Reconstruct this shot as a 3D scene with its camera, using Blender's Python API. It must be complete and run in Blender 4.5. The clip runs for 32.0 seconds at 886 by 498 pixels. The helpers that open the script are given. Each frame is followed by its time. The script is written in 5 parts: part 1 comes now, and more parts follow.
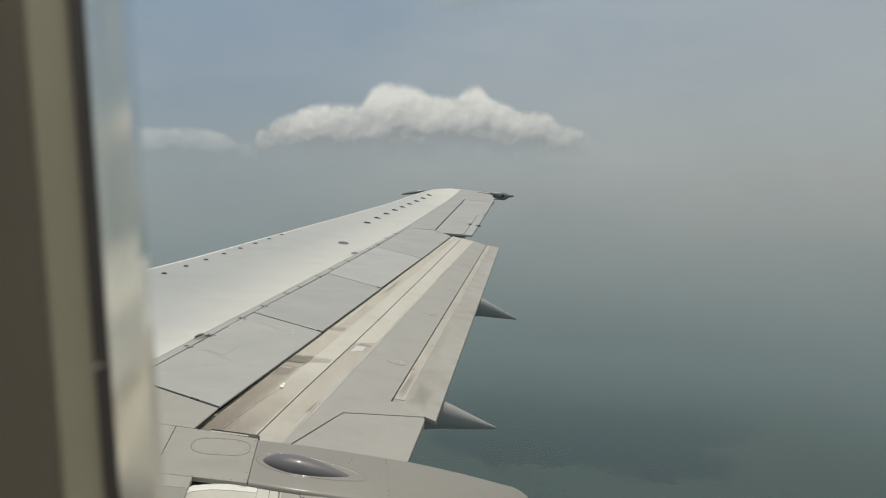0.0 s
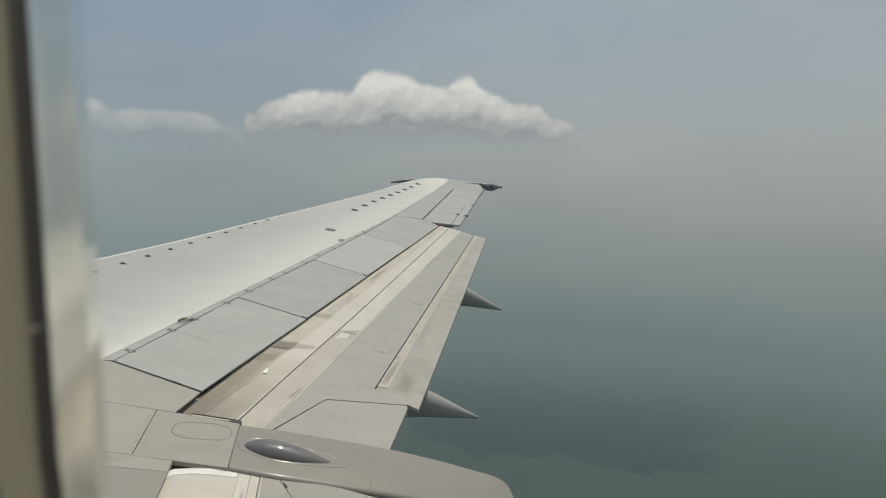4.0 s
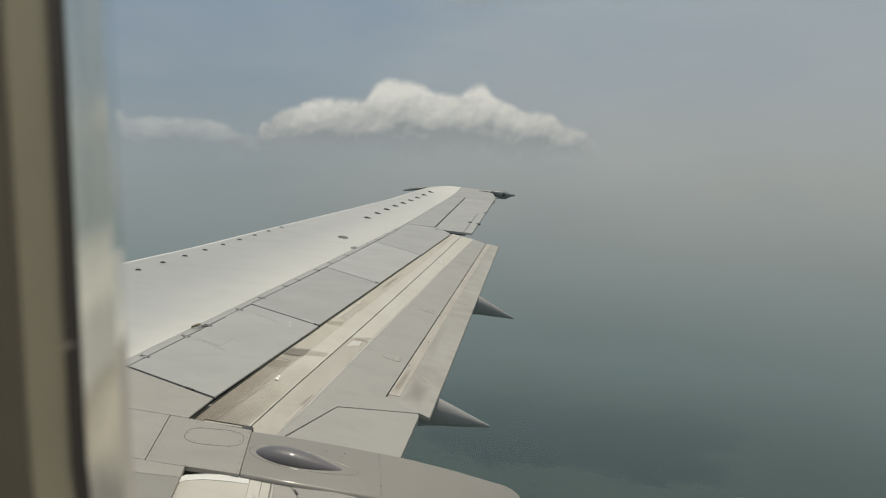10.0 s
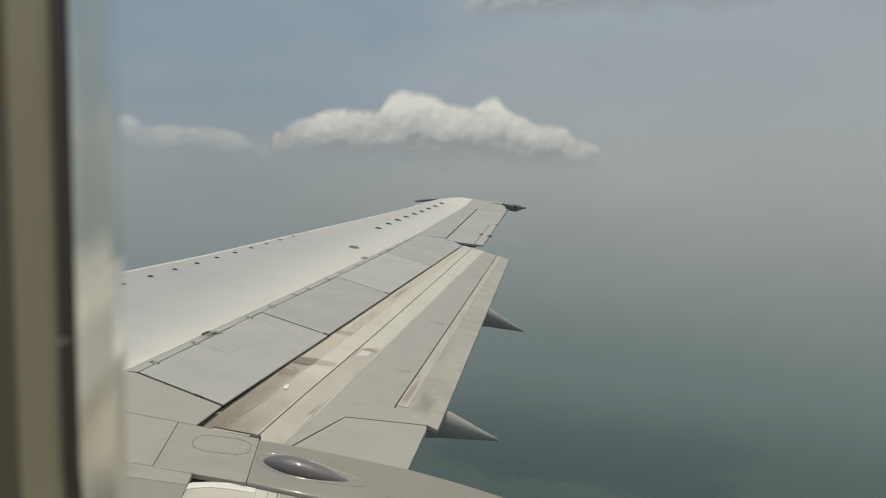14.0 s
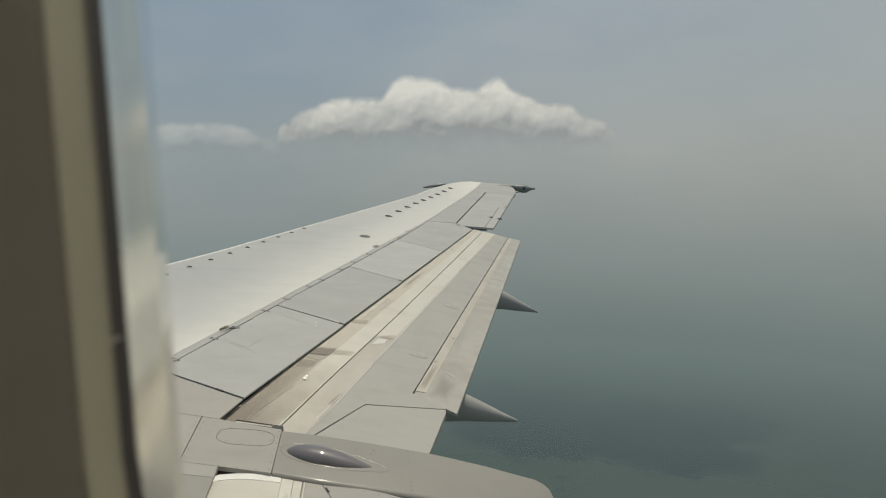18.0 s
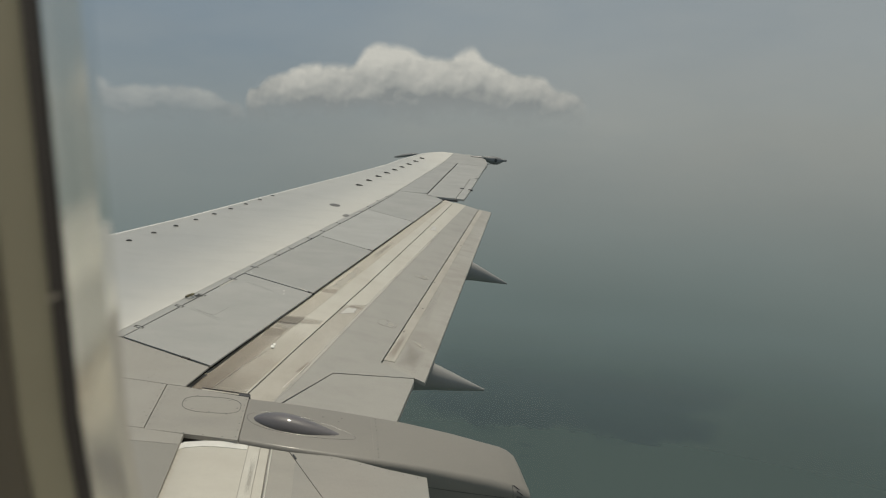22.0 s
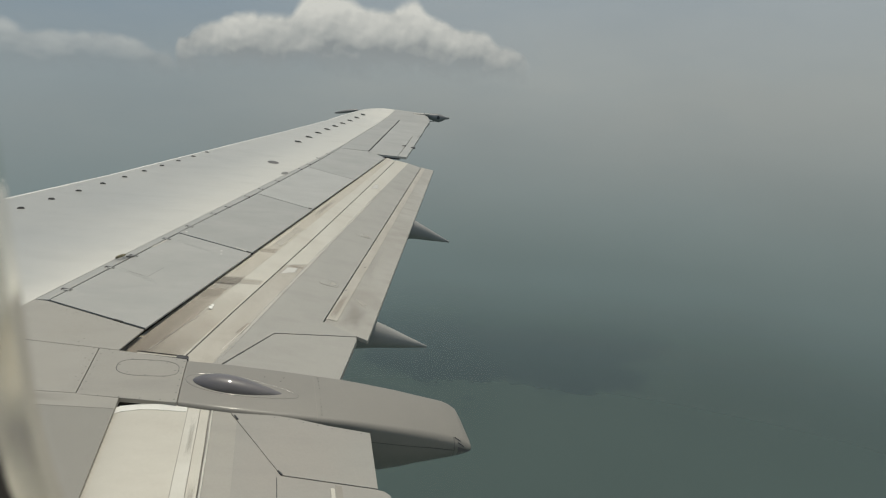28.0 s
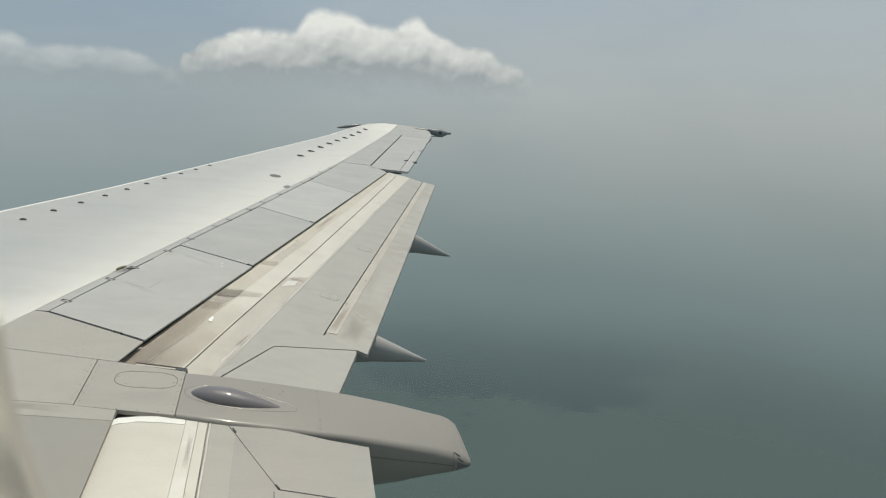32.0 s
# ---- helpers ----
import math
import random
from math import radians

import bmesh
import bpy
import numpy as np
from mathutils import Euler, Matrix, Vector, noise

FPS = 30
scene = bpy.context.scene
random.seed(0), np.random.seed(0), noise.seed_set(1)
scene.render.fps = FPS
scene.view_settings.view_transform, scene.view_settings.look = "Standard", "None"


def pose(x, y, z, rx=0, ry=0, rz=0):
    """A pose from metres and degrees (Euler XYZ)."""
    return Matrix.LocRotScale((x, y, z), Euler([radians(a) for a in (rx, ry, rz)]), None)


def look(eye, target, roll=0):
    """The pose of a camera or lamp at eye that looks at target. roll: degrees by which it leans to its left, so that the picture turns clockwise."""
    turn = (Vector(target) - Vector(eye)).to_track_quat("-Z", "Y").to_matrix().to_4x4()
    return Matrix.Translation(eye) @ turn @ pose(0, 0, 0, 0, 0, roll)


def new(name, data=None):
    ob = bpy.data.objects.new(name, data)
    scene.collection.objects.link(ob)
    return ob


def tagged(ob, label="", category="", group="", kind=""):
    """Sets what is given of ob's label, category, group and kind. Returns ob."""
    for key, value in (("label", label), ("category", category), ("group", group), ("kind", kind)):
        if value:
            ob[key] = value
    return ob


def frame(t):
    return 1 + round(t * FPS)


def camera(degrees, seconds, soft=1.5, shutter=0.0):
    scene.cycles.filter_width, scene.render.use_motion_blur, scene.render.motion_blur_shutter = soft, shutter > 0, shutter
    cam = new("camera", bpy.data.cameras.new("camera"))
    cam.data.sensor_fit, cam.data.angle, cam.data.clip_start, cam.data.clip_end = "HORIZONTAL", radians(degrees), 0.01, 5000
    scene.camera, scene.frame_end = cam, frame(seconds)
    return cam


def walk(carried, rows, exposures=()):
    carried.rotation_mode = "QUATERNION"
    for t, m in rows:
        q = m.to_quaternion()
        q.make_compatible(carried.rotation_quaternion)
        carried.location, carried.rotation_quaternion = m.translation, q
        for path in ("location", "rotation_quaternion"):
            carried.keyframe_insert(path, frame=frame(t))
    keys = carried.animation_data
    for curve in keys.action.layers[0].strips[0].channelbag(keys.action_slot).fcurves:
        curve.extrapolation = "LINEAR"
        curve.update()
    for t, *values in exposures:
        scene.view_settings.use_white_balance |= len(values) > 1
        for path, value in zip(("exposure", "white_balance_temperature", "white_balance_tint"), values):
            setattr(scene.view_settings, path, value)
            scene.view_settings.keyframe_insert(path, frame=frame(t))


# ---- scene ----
# World: x runs aft, y outboard, z up. The camera is held inside a cabin window behind the wing.
cam = camera(71.8, 32.0, soft=1.15)
cam.data.dof.use_dof = True
cam.data.dof.focus_distance = 7.0
cam.data.dof.aperture_fstop = 15.0

# seconds, x, y, z, yaw, pitch, roll
PATH = (
    (0, 5.7784, 1.6248, 2.1669, -8.95, -4.15, 0.03),
    (0.5, 5.7815, 1.6273, 2.1652, -8.94, -4.96, -0.59),
    (1, 5.7817, 1.6280, 2.1637, -9.34, -5.59, -0.80),
    (1.5, 5.7802, 1.6286, 2.1659, -9.71, -5.90, -1.06),
    (2, 5.7815, 1.6267, 2.1651, -10.14, -6.21, -1.29),
    (2.5, 5.7804, 1.6251, 2.1649, -10.14, -6.08, -1.38),
    (3, 5.7801, 1.6261, 2.1668, -10.18, -5.68, -1.40),
    (3.5, 5.7799, 1.6275, 2.1644, -10.06, -5.36, -1.42),
    (4, 5.7816, 1.6304, 2.1628, -10.03, -5.10, -1.42),
    (4.5, 5.7793, 1.6298, 2.1643, -9.77, -4.66, -1.26),
    (6.5, 5.7819, 1.6299, 2.1644, -8.68, -4.87, -1.60),
    (7, 5.7809, 1.6289, 2.1639, -9.16, -5.28, -1.70),
    (7.5, 5.7815, 1.6280, 2.1658, -9.24, -4.88, -1.72),
    (8, 5.7814, 1.6255, 2.1659, -9.38, -4.58, -1.65),
    (8.5, 5.7814, 1.6242, 2.1654, -9.41, -4.21, -1.73),
    (9, 5.7818, 1.6241, 2.1658, -9.09, -4.04, -1.65),
    (9.5, 5.7823, 1.6238, 2.1663, -8.83, -3.97, -1.55),
    (10, 5.7821, 1.6242, 2.1659, -8.86, -4.40, -1.64),
    (10.5, 5.7814, 1.6257, 2.1655, -8.93, -4.94, -1.66),
    (11, 5.7813, 1.6253, 2.1644, -8.66, -5.13, -1.78),
    (11.5, 5.7809, 1.6267, 2.1656, -8.55, -5.01, -1.88),
    (12, 5.7812, 1.6265, 2.1644, -8.61, -4.85, -1.85),
    (12.5, 5.7812, 1.6262, 2.1656, -8.81, -4.54, -1.61),
    (13, 5.7775, 1.6254, 2.1670, -7.77, -4.25, -1.98),
    (13.5, 5.7776, 1.6262, 2.1644, -5.46, -3.36, -2.07),
    (14, 5.7823, 1.6290, 2.1635, -7.81, -3.36, -2.44),
    (14.5, 5.7851, 1.6277, 2.1631, -10.18, -4.14, -2.63),
    (16.5, 5.7804, 1.6251, 2.1631, -7.16, -1.78, -2.26),
    (17, 5.7802, 1.6240, 2.1667, -7.28, -2.79, -2.43),
    (17.5, 5.7794, 1.6249, 2.1647, -7.40, -3.79, -2.01),
    (18, 5.7799, 1.6243, 2.1642, -6.98, -4.77, 0.35),
    (18.5, 5.7774, 1.6250, 2.1637, -6.08, -5.84, -0.73),
    (19, 5.7803, 1.6289, 2.1619, -7.74, -8.03, -0.85),
    (19.5, 5.7807, 1.6297, 2.1610, -9.78, -9.42, -0.89),
    (20, 5.7803, 1.6301, 2.1616, -10.02, -9.59, -1.03),
    (20.5, 5.7813, 1.6299, 2.1623, -10.30, -9.01, -0.89),
    (21, 5.7817, 1.6286, 2.1614, -10.20, -8.71, -1.01),
    (21.5, 5.7805, 1.6293, 2.1628, -9.89, -8.05, -0.87),
    (22, 5.7810, 1.6287, 2.1620, -9.63, -7.49, -0.92),
    (22.5, 5.7787, 1.6294, 2.1620, -9.36, -7.46, -1.04),
    (23, 5.7805, 1.6307, 2.1612, -9.29, -7.37, -1.12),
    (23.5, 5.7817, 1.6306, 2.1620, -9.60, -7.67, -0.96),
    (24, 5.7824, 1.6284, 2.1612, -10.13, -8.53, -1.16),
    (24.5, 5.7821, 1.6298, 2.1639, -10.21, -9.07, -1.28),
    (26.5, 5.7833, 1.6281, 2.1626, -11.63, -9.72, -1.42),
    (27, 5.7858, 1.6252, 2.1610, -13.01, -10.24, -1.19),
    (27.5, 5.7870, 1.6228, 2.1632, -14.76, -11.26, -1.33),
    (28, 5.7860, 1.6230, 2.1660, -14.93, -11.29, -1.56),
    (28.5, 5.7864, 1.6248, 2.1645, -14.22, -11.14, -1.49),
    (29, 5.7867, 1.6248, 2.1614, -14.22, -11.50, -1.40),
    (29.5, 5.7882, 1.6235, 2.1577, -14.22, -11.49, -1.67),
    (30, 5.7864, 1.6251, 2.1564, -14.22, -11.57, -1.80),
    (30.5, 5.7876, 1.6237, 2.1560, -14.42, -11.57, -1.81),
    (31, 5.7880, 1.6234, 2.1554, -14.80, -11.28, -1.88),
    (31.5, 5.7884, 1.6230, 2.1561, -14.95, -10.81, -1.94),
    (32, 5.7888, 1.6233, 2.1568, -14.75, -9.88, -1.89),
)
EXPOSURE = ((0.0, 0.02, 6280, 9), (4.5, 0.0, 6280, 9), (9.0, -0.06, 6350, 9), (15.5, -0.06, 6400, 9), (17.0, -0.24, 6400, 9), (18.2, 0.0, 6450, 8), (20.0, 0.0, 6500, 8), (21.0, -0.06, 6500, 8), (22.0, -0.29, 6480, 8), (23.2, -0.08, 6480, 8), (24.2, -0.02, 6380, 8), (26.5, 0.06, 6480, 8), (27.1, 0.06, 6480, 8), (28.0, -0.12, 6300, 8), (28.5, -0.12, 6250, 7), (30.0, 0.12, 6200, 8), (32.0, 0.24, 6180, 8))
walk(cam, [(t, pose(x, y, z, 90 + pitch, roll, yaw)) for t, x, y, z, yaw, pitch, roll in PATH], EXPOSURE)
CABIN_W = 41.0
REEF_LOC, REEF_TURN, REEF_SIZE = (620, 1540, 0), -0.45, (430, 300, 1)
CLOUD_A, CLOUD_B, CLOUD_C = (7.3, 5.25), (-15.5, 4.3), (22.5, 18.0)


# ---- light ----
SUN_DIR = Vector((0.15, 0.22, 0.96)).normalized()


def make_world():
    w = bpy.data.worlds.new("world")
    scene.world = w
    w.use_nodes = True
    nt = w.node_tree
    nt.nodes.clear()
    N, L = nt.nodes.new, nt.links.new
    out, bg = N("ShaderNodeOutputWorld"), N("ShaderNodeBackground")
    L(bg.outputs[0], out.inputs[0])
    sky = N("ShaderNodeTexSky")
    sky.sky_type = "NISHITA"
    sky.sun_disc = False
    sky.sun_elevation = math.asin(SUN_DIR.z)
    sky.sun_rotation = math.atan2(SUN_DIR.x, SUN_DIR.y)
    sky.dust_density = 4.0
    tc, sep = N("ShaderNodeTexCoord"), N("ShaderNodeSeparateXYZ")
    L(tc.outputs["Generated"], sep.inputs[0])
    mr = N("ShaderNodeMapRange")
    mr.inputs["From Min"].default_value, mr.inputs["From Max"].default_value = -1.0, 1.0
    L(sep.outputs["Z"], mr.inputs["Value"])

    def ramp(stops):
        r = N("ShaderNodeValToRGB")
        r.color_ramp.interpolation = "B_SPLINE"
        els = r.color_ramp.elements
        while len(els) < len(stops):
            els.new(0.5)
        for e, (z, c) in zip(els, stops):
            e.position, e.color = (z + 1) / 2, (*c, 1)
        L(mr.outputs[0], r.inputs[0])
        return r
    fore = ramp(HAZE_FORE)
    aft = ramp(HAZE_AFT)
    side = N("ShaderNodeVectorMath")
    side.operation = "DOT_PRODUCT"
    L(tc.outputs["Generated"], side.inputs[0])
    side.inputs[1].default_value = (0.94, 0.34, 0.0)
    sm = N("ShaderNodeMapRange")
    sm.interpolation_type = "SMOOTHSTEP"
    sm.inputs["From Min"].default_value, sm.inputs["From Max"].default_value = -0.1, 0.95
    L(side.outputs["Value"], sm.inputs["Value"])
    haze = N("ShaderNodeMix")
    haze.data_type = "RGBA"
    # clearer and milkier patches drift into each other
    pn, pm, pa = N("ShaderNodeTexNoise"), N("ShaderNodeMapping"), N("ShaderNodeMath")
    pn.inputs["Scale"].default_value, pn.inputs["Detail"].default_value, pn.inputs["Roughness"].default_value = 4.0, 5.0, 0.55
    pm.inputs["Scale"].default_value, pm.inputs["Location"].default_value = (1, 1, 2.6), (0.3, 1.7, 0.2)
    L(tc.outputs["Generated"], pm.inputs[0])
    L(pm.outputs[0], pn.inputs["Vector"])
    pr = N("ShaderNodeMapRange")
    pr.inputs["From Min"].default_value, pr.inputs["From Max"].default_value = 0.25, 0.75
    pr.inputs["To Min"].default_value, pr.inputs["To Max"].default_value = -0.28, 0.28
    L(pn.outputs["Fac"], pr.inputs["Value"])
    pa.operation, pa.use_clamp = "ADD", True
    L(sm.outputs[0], pa.inputs[0])
    L(pr.outputs[0], pa.inputs[1])
    L(pa.outputs[0], haze.inputs["Factor"])
    L(fore.outputs[0], haze.inputs["A"])
    L(aft.outputs[0], haze.inputs["B"])
    # slow unevenness of the haze
    noi = N("ShaderNodeTexNoise")
    noi.inputs["Scale"].default_value, noi.inputs["Detail"].default_value = 2.6, 4.0
    mp = N("ShaderNodeMapping")
    mp.inputs["Scale"].default_value = (1, 1, 3.0)
    L(tc.outputs["Generated"], mp.inputs[0])
    L(mp.outputs[0], noi.inputs["Vector"])
    nm = N("ShaderNodeMapRange")
    nm.inputs["To Min"].default_value, nm.inputs["To Max"].default_value = 0.92, 1.08
    L(noi.outputs["Fac"], nm.inputs["Value"])
    mul = N("ShaderNodeVectorMath")
    mul.operation = "SCALE"
    L(haze.outputs["Result"], mul.inputs[0])
    L(nm.outputs[0], mul.inputs["Scale"])
    sk = N("ShaderNodeVectorMath")
    sk.operation = "SCALE"
    sk.inputs["Scale"].default_value = 0.006
    L(sky.outputs[0], sk.inputs[0])
    add = N("ShaderNodeVectorMath")
    add.operation = "ADD"
    L(mul.outputs[0], add.inputs[0])
    L(sk.outputs[0], add.inputs[1])
    L(add.outputs[0], bg.inputs["Color"])


# haze and sky by the height of the line of sight: ahead of the wing, and aft towards the sun
HAZE_FORE = ((-1, (0.060, 0.078, 0.077)), (-0.42, (0.090, 0.122, 0.122)), (-0.2, (0.176, 0.231, 0.224)), (-0.06, (0.25, 0.288, 0.288)),
             (0.04, (0.290, 0.322, 0.322)), (0.17, (0.254, 0.306, 0.346)), (0.4, (0.236, 0.312, 0.40)), (1, (0.27, 0.32, 0.39)))
HAZE_AFT = ((-1, (0.060, 0.072, 0.070)), (-0.42, (0.082, 0.108, 0.106)), (-0.2, (0.168, 0.212, 0.202)), (-0.06, (0.270, 0.294, 0.284)),
            (0.05, (0.362, 0.372, 0.352)), (0.17, (0.352, 0.378, 0.381)), (0.4, (0.35, 0.395, 0.43)), (1, (0.28, 0.33, 0.39)))
make_world()

sun = new("sun", bpy.data.lights.new("sun", "SUN"))
sun.data.energy, sun.data.angle, sun.data.color = 3.0, radians(1.5), (1.0, 0.91, 0.75)
sun.matrix_world = look(SUN_DIR * 50, (0, 0, 0))


# ---- materials ----
def nodes_of(name):
    m = bpy.data.materials.new(name)
    m.use_nodes = True
    return m, m.node_tree, m.node_tree.nodes["Principled BSDF"]


def surface(name, base, rough=0.45, metal=0.0, second=None, amount=0.5, scale=3.0, stretch=(1, 1, 1), grain=0.06, bump=0.0, stains=None, coat=0.0, jitter=0.0, gloss=0.3):
    """A worn surface: large patches towards the colour second, fine grain, streaks of the colour stains, roughness that varies."""
    m, nt, p = nodes_of(name)
    N, L = nt.nodes.new, nt.links.new
    tc, mp = N("ShaderNodeTexCoord"), N("ShaderNodeMapping")
    mp.inputs["Scale"].default_value = stretch
    L(tc.outputs["Object"], mp.inputs[0])
    big = N("ShaderNodeTexNoise")
    big.inputs["Scale"].default_value, big.inputs["Detail"].default_value, big.inputs["Roughness"].default_value = scale, 5.0, 0.6
    L(mp.outputs[0], big.inputs["Vector"])
    mr = N("ShaderNodeMapRange")
    mr.inputs["From Min"].default_value, mr.inputs["From Max"].default_value = 0.35, 0.7
    mr.inputs["To Max"].default_value = amount
    L(big.outputs["Fac"], mr.inputs["Value"])
    mix = N("ShaderNodeMix")
    mix.data_type = "RGBA"
    mix.inputs["A"].default_value = (*base, 1)
    mix.inputs["B"].default_value = (*(second or [c * 0.8 for c in base]), 1)
    L(mr.outputs[0], mix.inputs["Factor"])
    col = mix.outputs["Result"]
    if stains:
        sn, smp = N("ShaderNodeTexNoise"), N("ShaderNodeMapping")
        smp.inputs["Scale"].default_value = (1.1, 3.2, 1.0)
        L(tc.outputs["Object"], smp.inputs[0])
        L(smp.outputs[0], sn.inputs["Vector"])
        sn.inputs["Scale"].default_value, sn.inputs["Detail"].default_value = 2.2, 6.0
        sr = N("ShaderNodeMapRange")
        sr.inputs["From Min"].default_value, sr.inputs["From Max"].default_value = 0.5, 0.8
        sr.inputs["To Max"].default_value = 0.5
        L(sn.outputs["Fac"], sr.inputs["Value"])
        m2 = N("ShaderNodeMix")
        m2.data_type = "RGBA"
        m2.inputs["B"].default_value = (*stains, 1)
        L(sr.outputs[0], m2.inputs["Factor"])
        L(col, m2.inputs["A"])
        col = m2.outputs["Result"]
        # blotches drawn out a little by the airflow
        kn, kmp, kr, m3 = N("ShaderNodeTexNoise"), N("ShaderNodeMapping"), N("ShaderNodeMapRange"), N("ShaderNodeMix")
        kmp.inputs["Scale"].default_value = (4.0, 9.0, 4.0)
        kmp.inputs["Rotation"].default_value = (0, 0, 0.12)
        L(tc.outputs["Object"], kmp.inputs[0])
        L(kmp.outputs[0], kn.inputs["Vector"])
        kn.inputs["Scale"].default_value, kn.inputs["Detail"].default_value, kn.inputs["Roughness"].default_value = 1.0, 6.0, 0.62
        kr.inputs["From Min"].default_value, kr.inputs["From Max"].default_value, kr.inputs["To Max"].default_value = 0.50, 0.80, 0.22
        L(kn.outputs["Fac"], kr.inputs["Value"])
        m3.data_type = "RGBA"
        m3.inputs["B"].default_value = (*[c * 0.8 for c in stains], 1)
        L(kr.outputs[0], m3.inputs["Factor"])
        L(col, m3.inputs["A"])
        col = m3.outputs["Result"]
    fine = N("ShaderNodeTexNoise")
    fine.inputs["Scale"].default_value, fine.inputs["Detail"].default_value = 90.0, 3.0
    L(tc.outputs["Object"], fine.inputs["Vector"])
    fr = N("ShaderNodeMapRange")
    fr.inputs["To Min"].default_value, fr.inputs["To Max"].default_value = 1 - grain, 1 + grain
    L(fine.outputs["Fac"], fr.inputs["Value"])
    if jitter:
        oi, jr, jm = N("ShaderNodeObjectInfo"), N("ShaderNodeMapRange"), N("ShaderNodeMath")
        jr.inputs["To Min"].default_value, jr.inputs["To Max"].default_value = 1 - jitter, 1 + jitter
        L(oi.outputs["Random"], jr.inputs["Value"])
        jm.operation = "MULTIPLY"
        L(fr.outputs[0], jm.inputs[0])
        L(jr.outputs[0], jm.inputs[1])
        fr = jm
    sc = N("ShaderNodeVectorMath")
    sc.operation = "SCALE"
    L(col, sc.inputs[0])
    L(fr.outputs[0], sc.inputs["Scale"])
    L(sc.outputs[0], p.inputs["Base Color"])
    rr = N("ShaderNodeMapRange")
    rr.inputs["To Min"].default_value, rr.inputs["To Max"].default_value = max(0.05, rough - 0.1), min(1, rough + 0.12)
    L(big.outputs["Fac"], rr.inputs["Value"])
    L(rr.outputs[0], p.inputs["Roughness"])
    p.inputs["Metallic"].default_value = metal
    p.inputs["Coat Weight"].default_value = coat
    p.inputs["Specular IOR Level"].default_value = gloss
    p.inputs["Coat Roughness"].default_value = 0.12
    if bump:
        b = N("ShaderNodeBump")
        b.inputs["Strength"].default_value, b.inputs["Distance"].default_value = bump, 0.004
        L(big.outputs["Fac"], b.inputs["Height"])
        L(b.outputs[0], p.inputs["Normal"])
    return m


M_SKIN = surface("wing_skin_paint", (0.565, 0.55, 0.508), 0.46, 0.5, (0.505, 0.492, 0.458), 0.45, 1.3, (0.7, 1.2, 1), 0.04, 0.12, stains=(0.47, 0.46, 0.428), gloss=0.5)


def camber(m, depth):
    """Broad relief of the front skin: it rounds down from the strip towards the nose."""
    nt = m.node_tree
    N, L = nt.nodes.new, nt.links.new
    tc, dot, ad, sq, hm, bp = N("ShaderNodeTexCoord"), N("ShaderNodeVectorMath"), N("ShaderNodeMath"), N("ShaderNodeMath"), N("ShaderNodeMath"), N("ShaderNodeBump")
    dot.operation, ad.operation, sq.operation, hm.operation = "DOT_PRODUCT", "ADD", "MULTIPLY", "MULTIPLY"
    dot.inputs[1].default_value = (-1.0, 0.405, 0.0)
    ad.inputs[1].default_value = 4.51 - 0.405 * 5.3 - 0.25
    hm.inputs[1].default_value = -depth
    L(tc.outputs["Object"], dot.inputs[0])
    L(dot.outputs["Value"], ad.inputs[0])
    L(ad.outputs[0], sq.inputs[0])
    L(ad.outputs[0], sq.inputs[1])
    L(sq.outputs[0], hm.inputs[0])
    bp.inputs["Strength"].default_value, bp.inputs["Distance"].default_value = 1.0, 1.0
    L(hm.outputs[0], bp.inputs["Height"])
    L(bp.outputs[0], nt.nodes["Bump"].inputs["Normal"])


camber(M_SKIN, 0.20)
M_EDGE = surface("leading_edge_highlight", (0.70, 0.685, 0.65), 0.42, 0.1, (0.74, 0.72, 0.68), 0.5, 4.0)
M_PANEL = surface("grey_panel_paint", (0.385, 0.374, 0.345), 0.42, 0.0, (0.332, 0.327, 0.305), 0.8, 2.4, (1.0, 1.4, 1), 0.05, 0.1, stains=(0.29, 0.285, 0.27), jitter=0.05, gloss=0.55)
M_PANEL2 = surface("pale_grey_panel_paint", (0.425, 0.415, 0.385), 0.42, 0.0, (0.385, 0.378, 0.354), 0.8, 2.4, (1.0, 1.4, 1), 0.05, 0.1, stains=(0.35, 0.34, 0.32), gloss=0.55)
M_FIXED = surface("inboard_panel_paint", (0.345, 0.326, 0.292), 0.5, 0.0, (0.325, 0.306, 0.270), 0.7, 2.5, (1, 1, 1), 0.05, 0.1, stains=(0.27, 0.255, 0.235), jitter=0.04)
M_DARKP = surface("dark_grey_spoiler_paint", (0.285, 0.27, 0.24), 0.42, 0.05, (0.245, 0.232, 0.208), 0.7, 2.0, (1, 1, 1), 0.05, 0.1)
M_CREAM = surface("worn_cream_flap_nose", (0.575, 0.547, 0.478), 0.42, 0.1, (0.51, 0.478, 0.412), 0.8, 2.2, (1.6, 0.5, 1), 0.06, 0.15, stains=(0.44, 0.395, 0.33))
M_TAN = surface("tan_worn_metal", (0.515, 0.478, 0.41), 0.5, 0.05, (0.445, 0.405, 0.338), 0.8, 3.4, (1.8, 0.7, 1), 0.06, 0.15, stains=(0.41, 0.36, 0.295))
M_CREAMW = surface("worn_white_flap_nose", (0.56, 0.53, 0.465), 0.4, 0.05, (0.48, 0.45, 0.39), 0.8, 3.0, (0.7, 1.4, 1), 0.05, 0.12, stains=(0.50, 0.46, 0.40))
M_FLAP = surface("grey_flap_paint", (0.365, 0.349, 0.318), 0.5, 0.0, (0.335, 0.325, 0.298), 0.8, 2.0, (1.2, 0.8, 1), 0.05, 0.1, stains=(0.27, 0.255, 0.235))
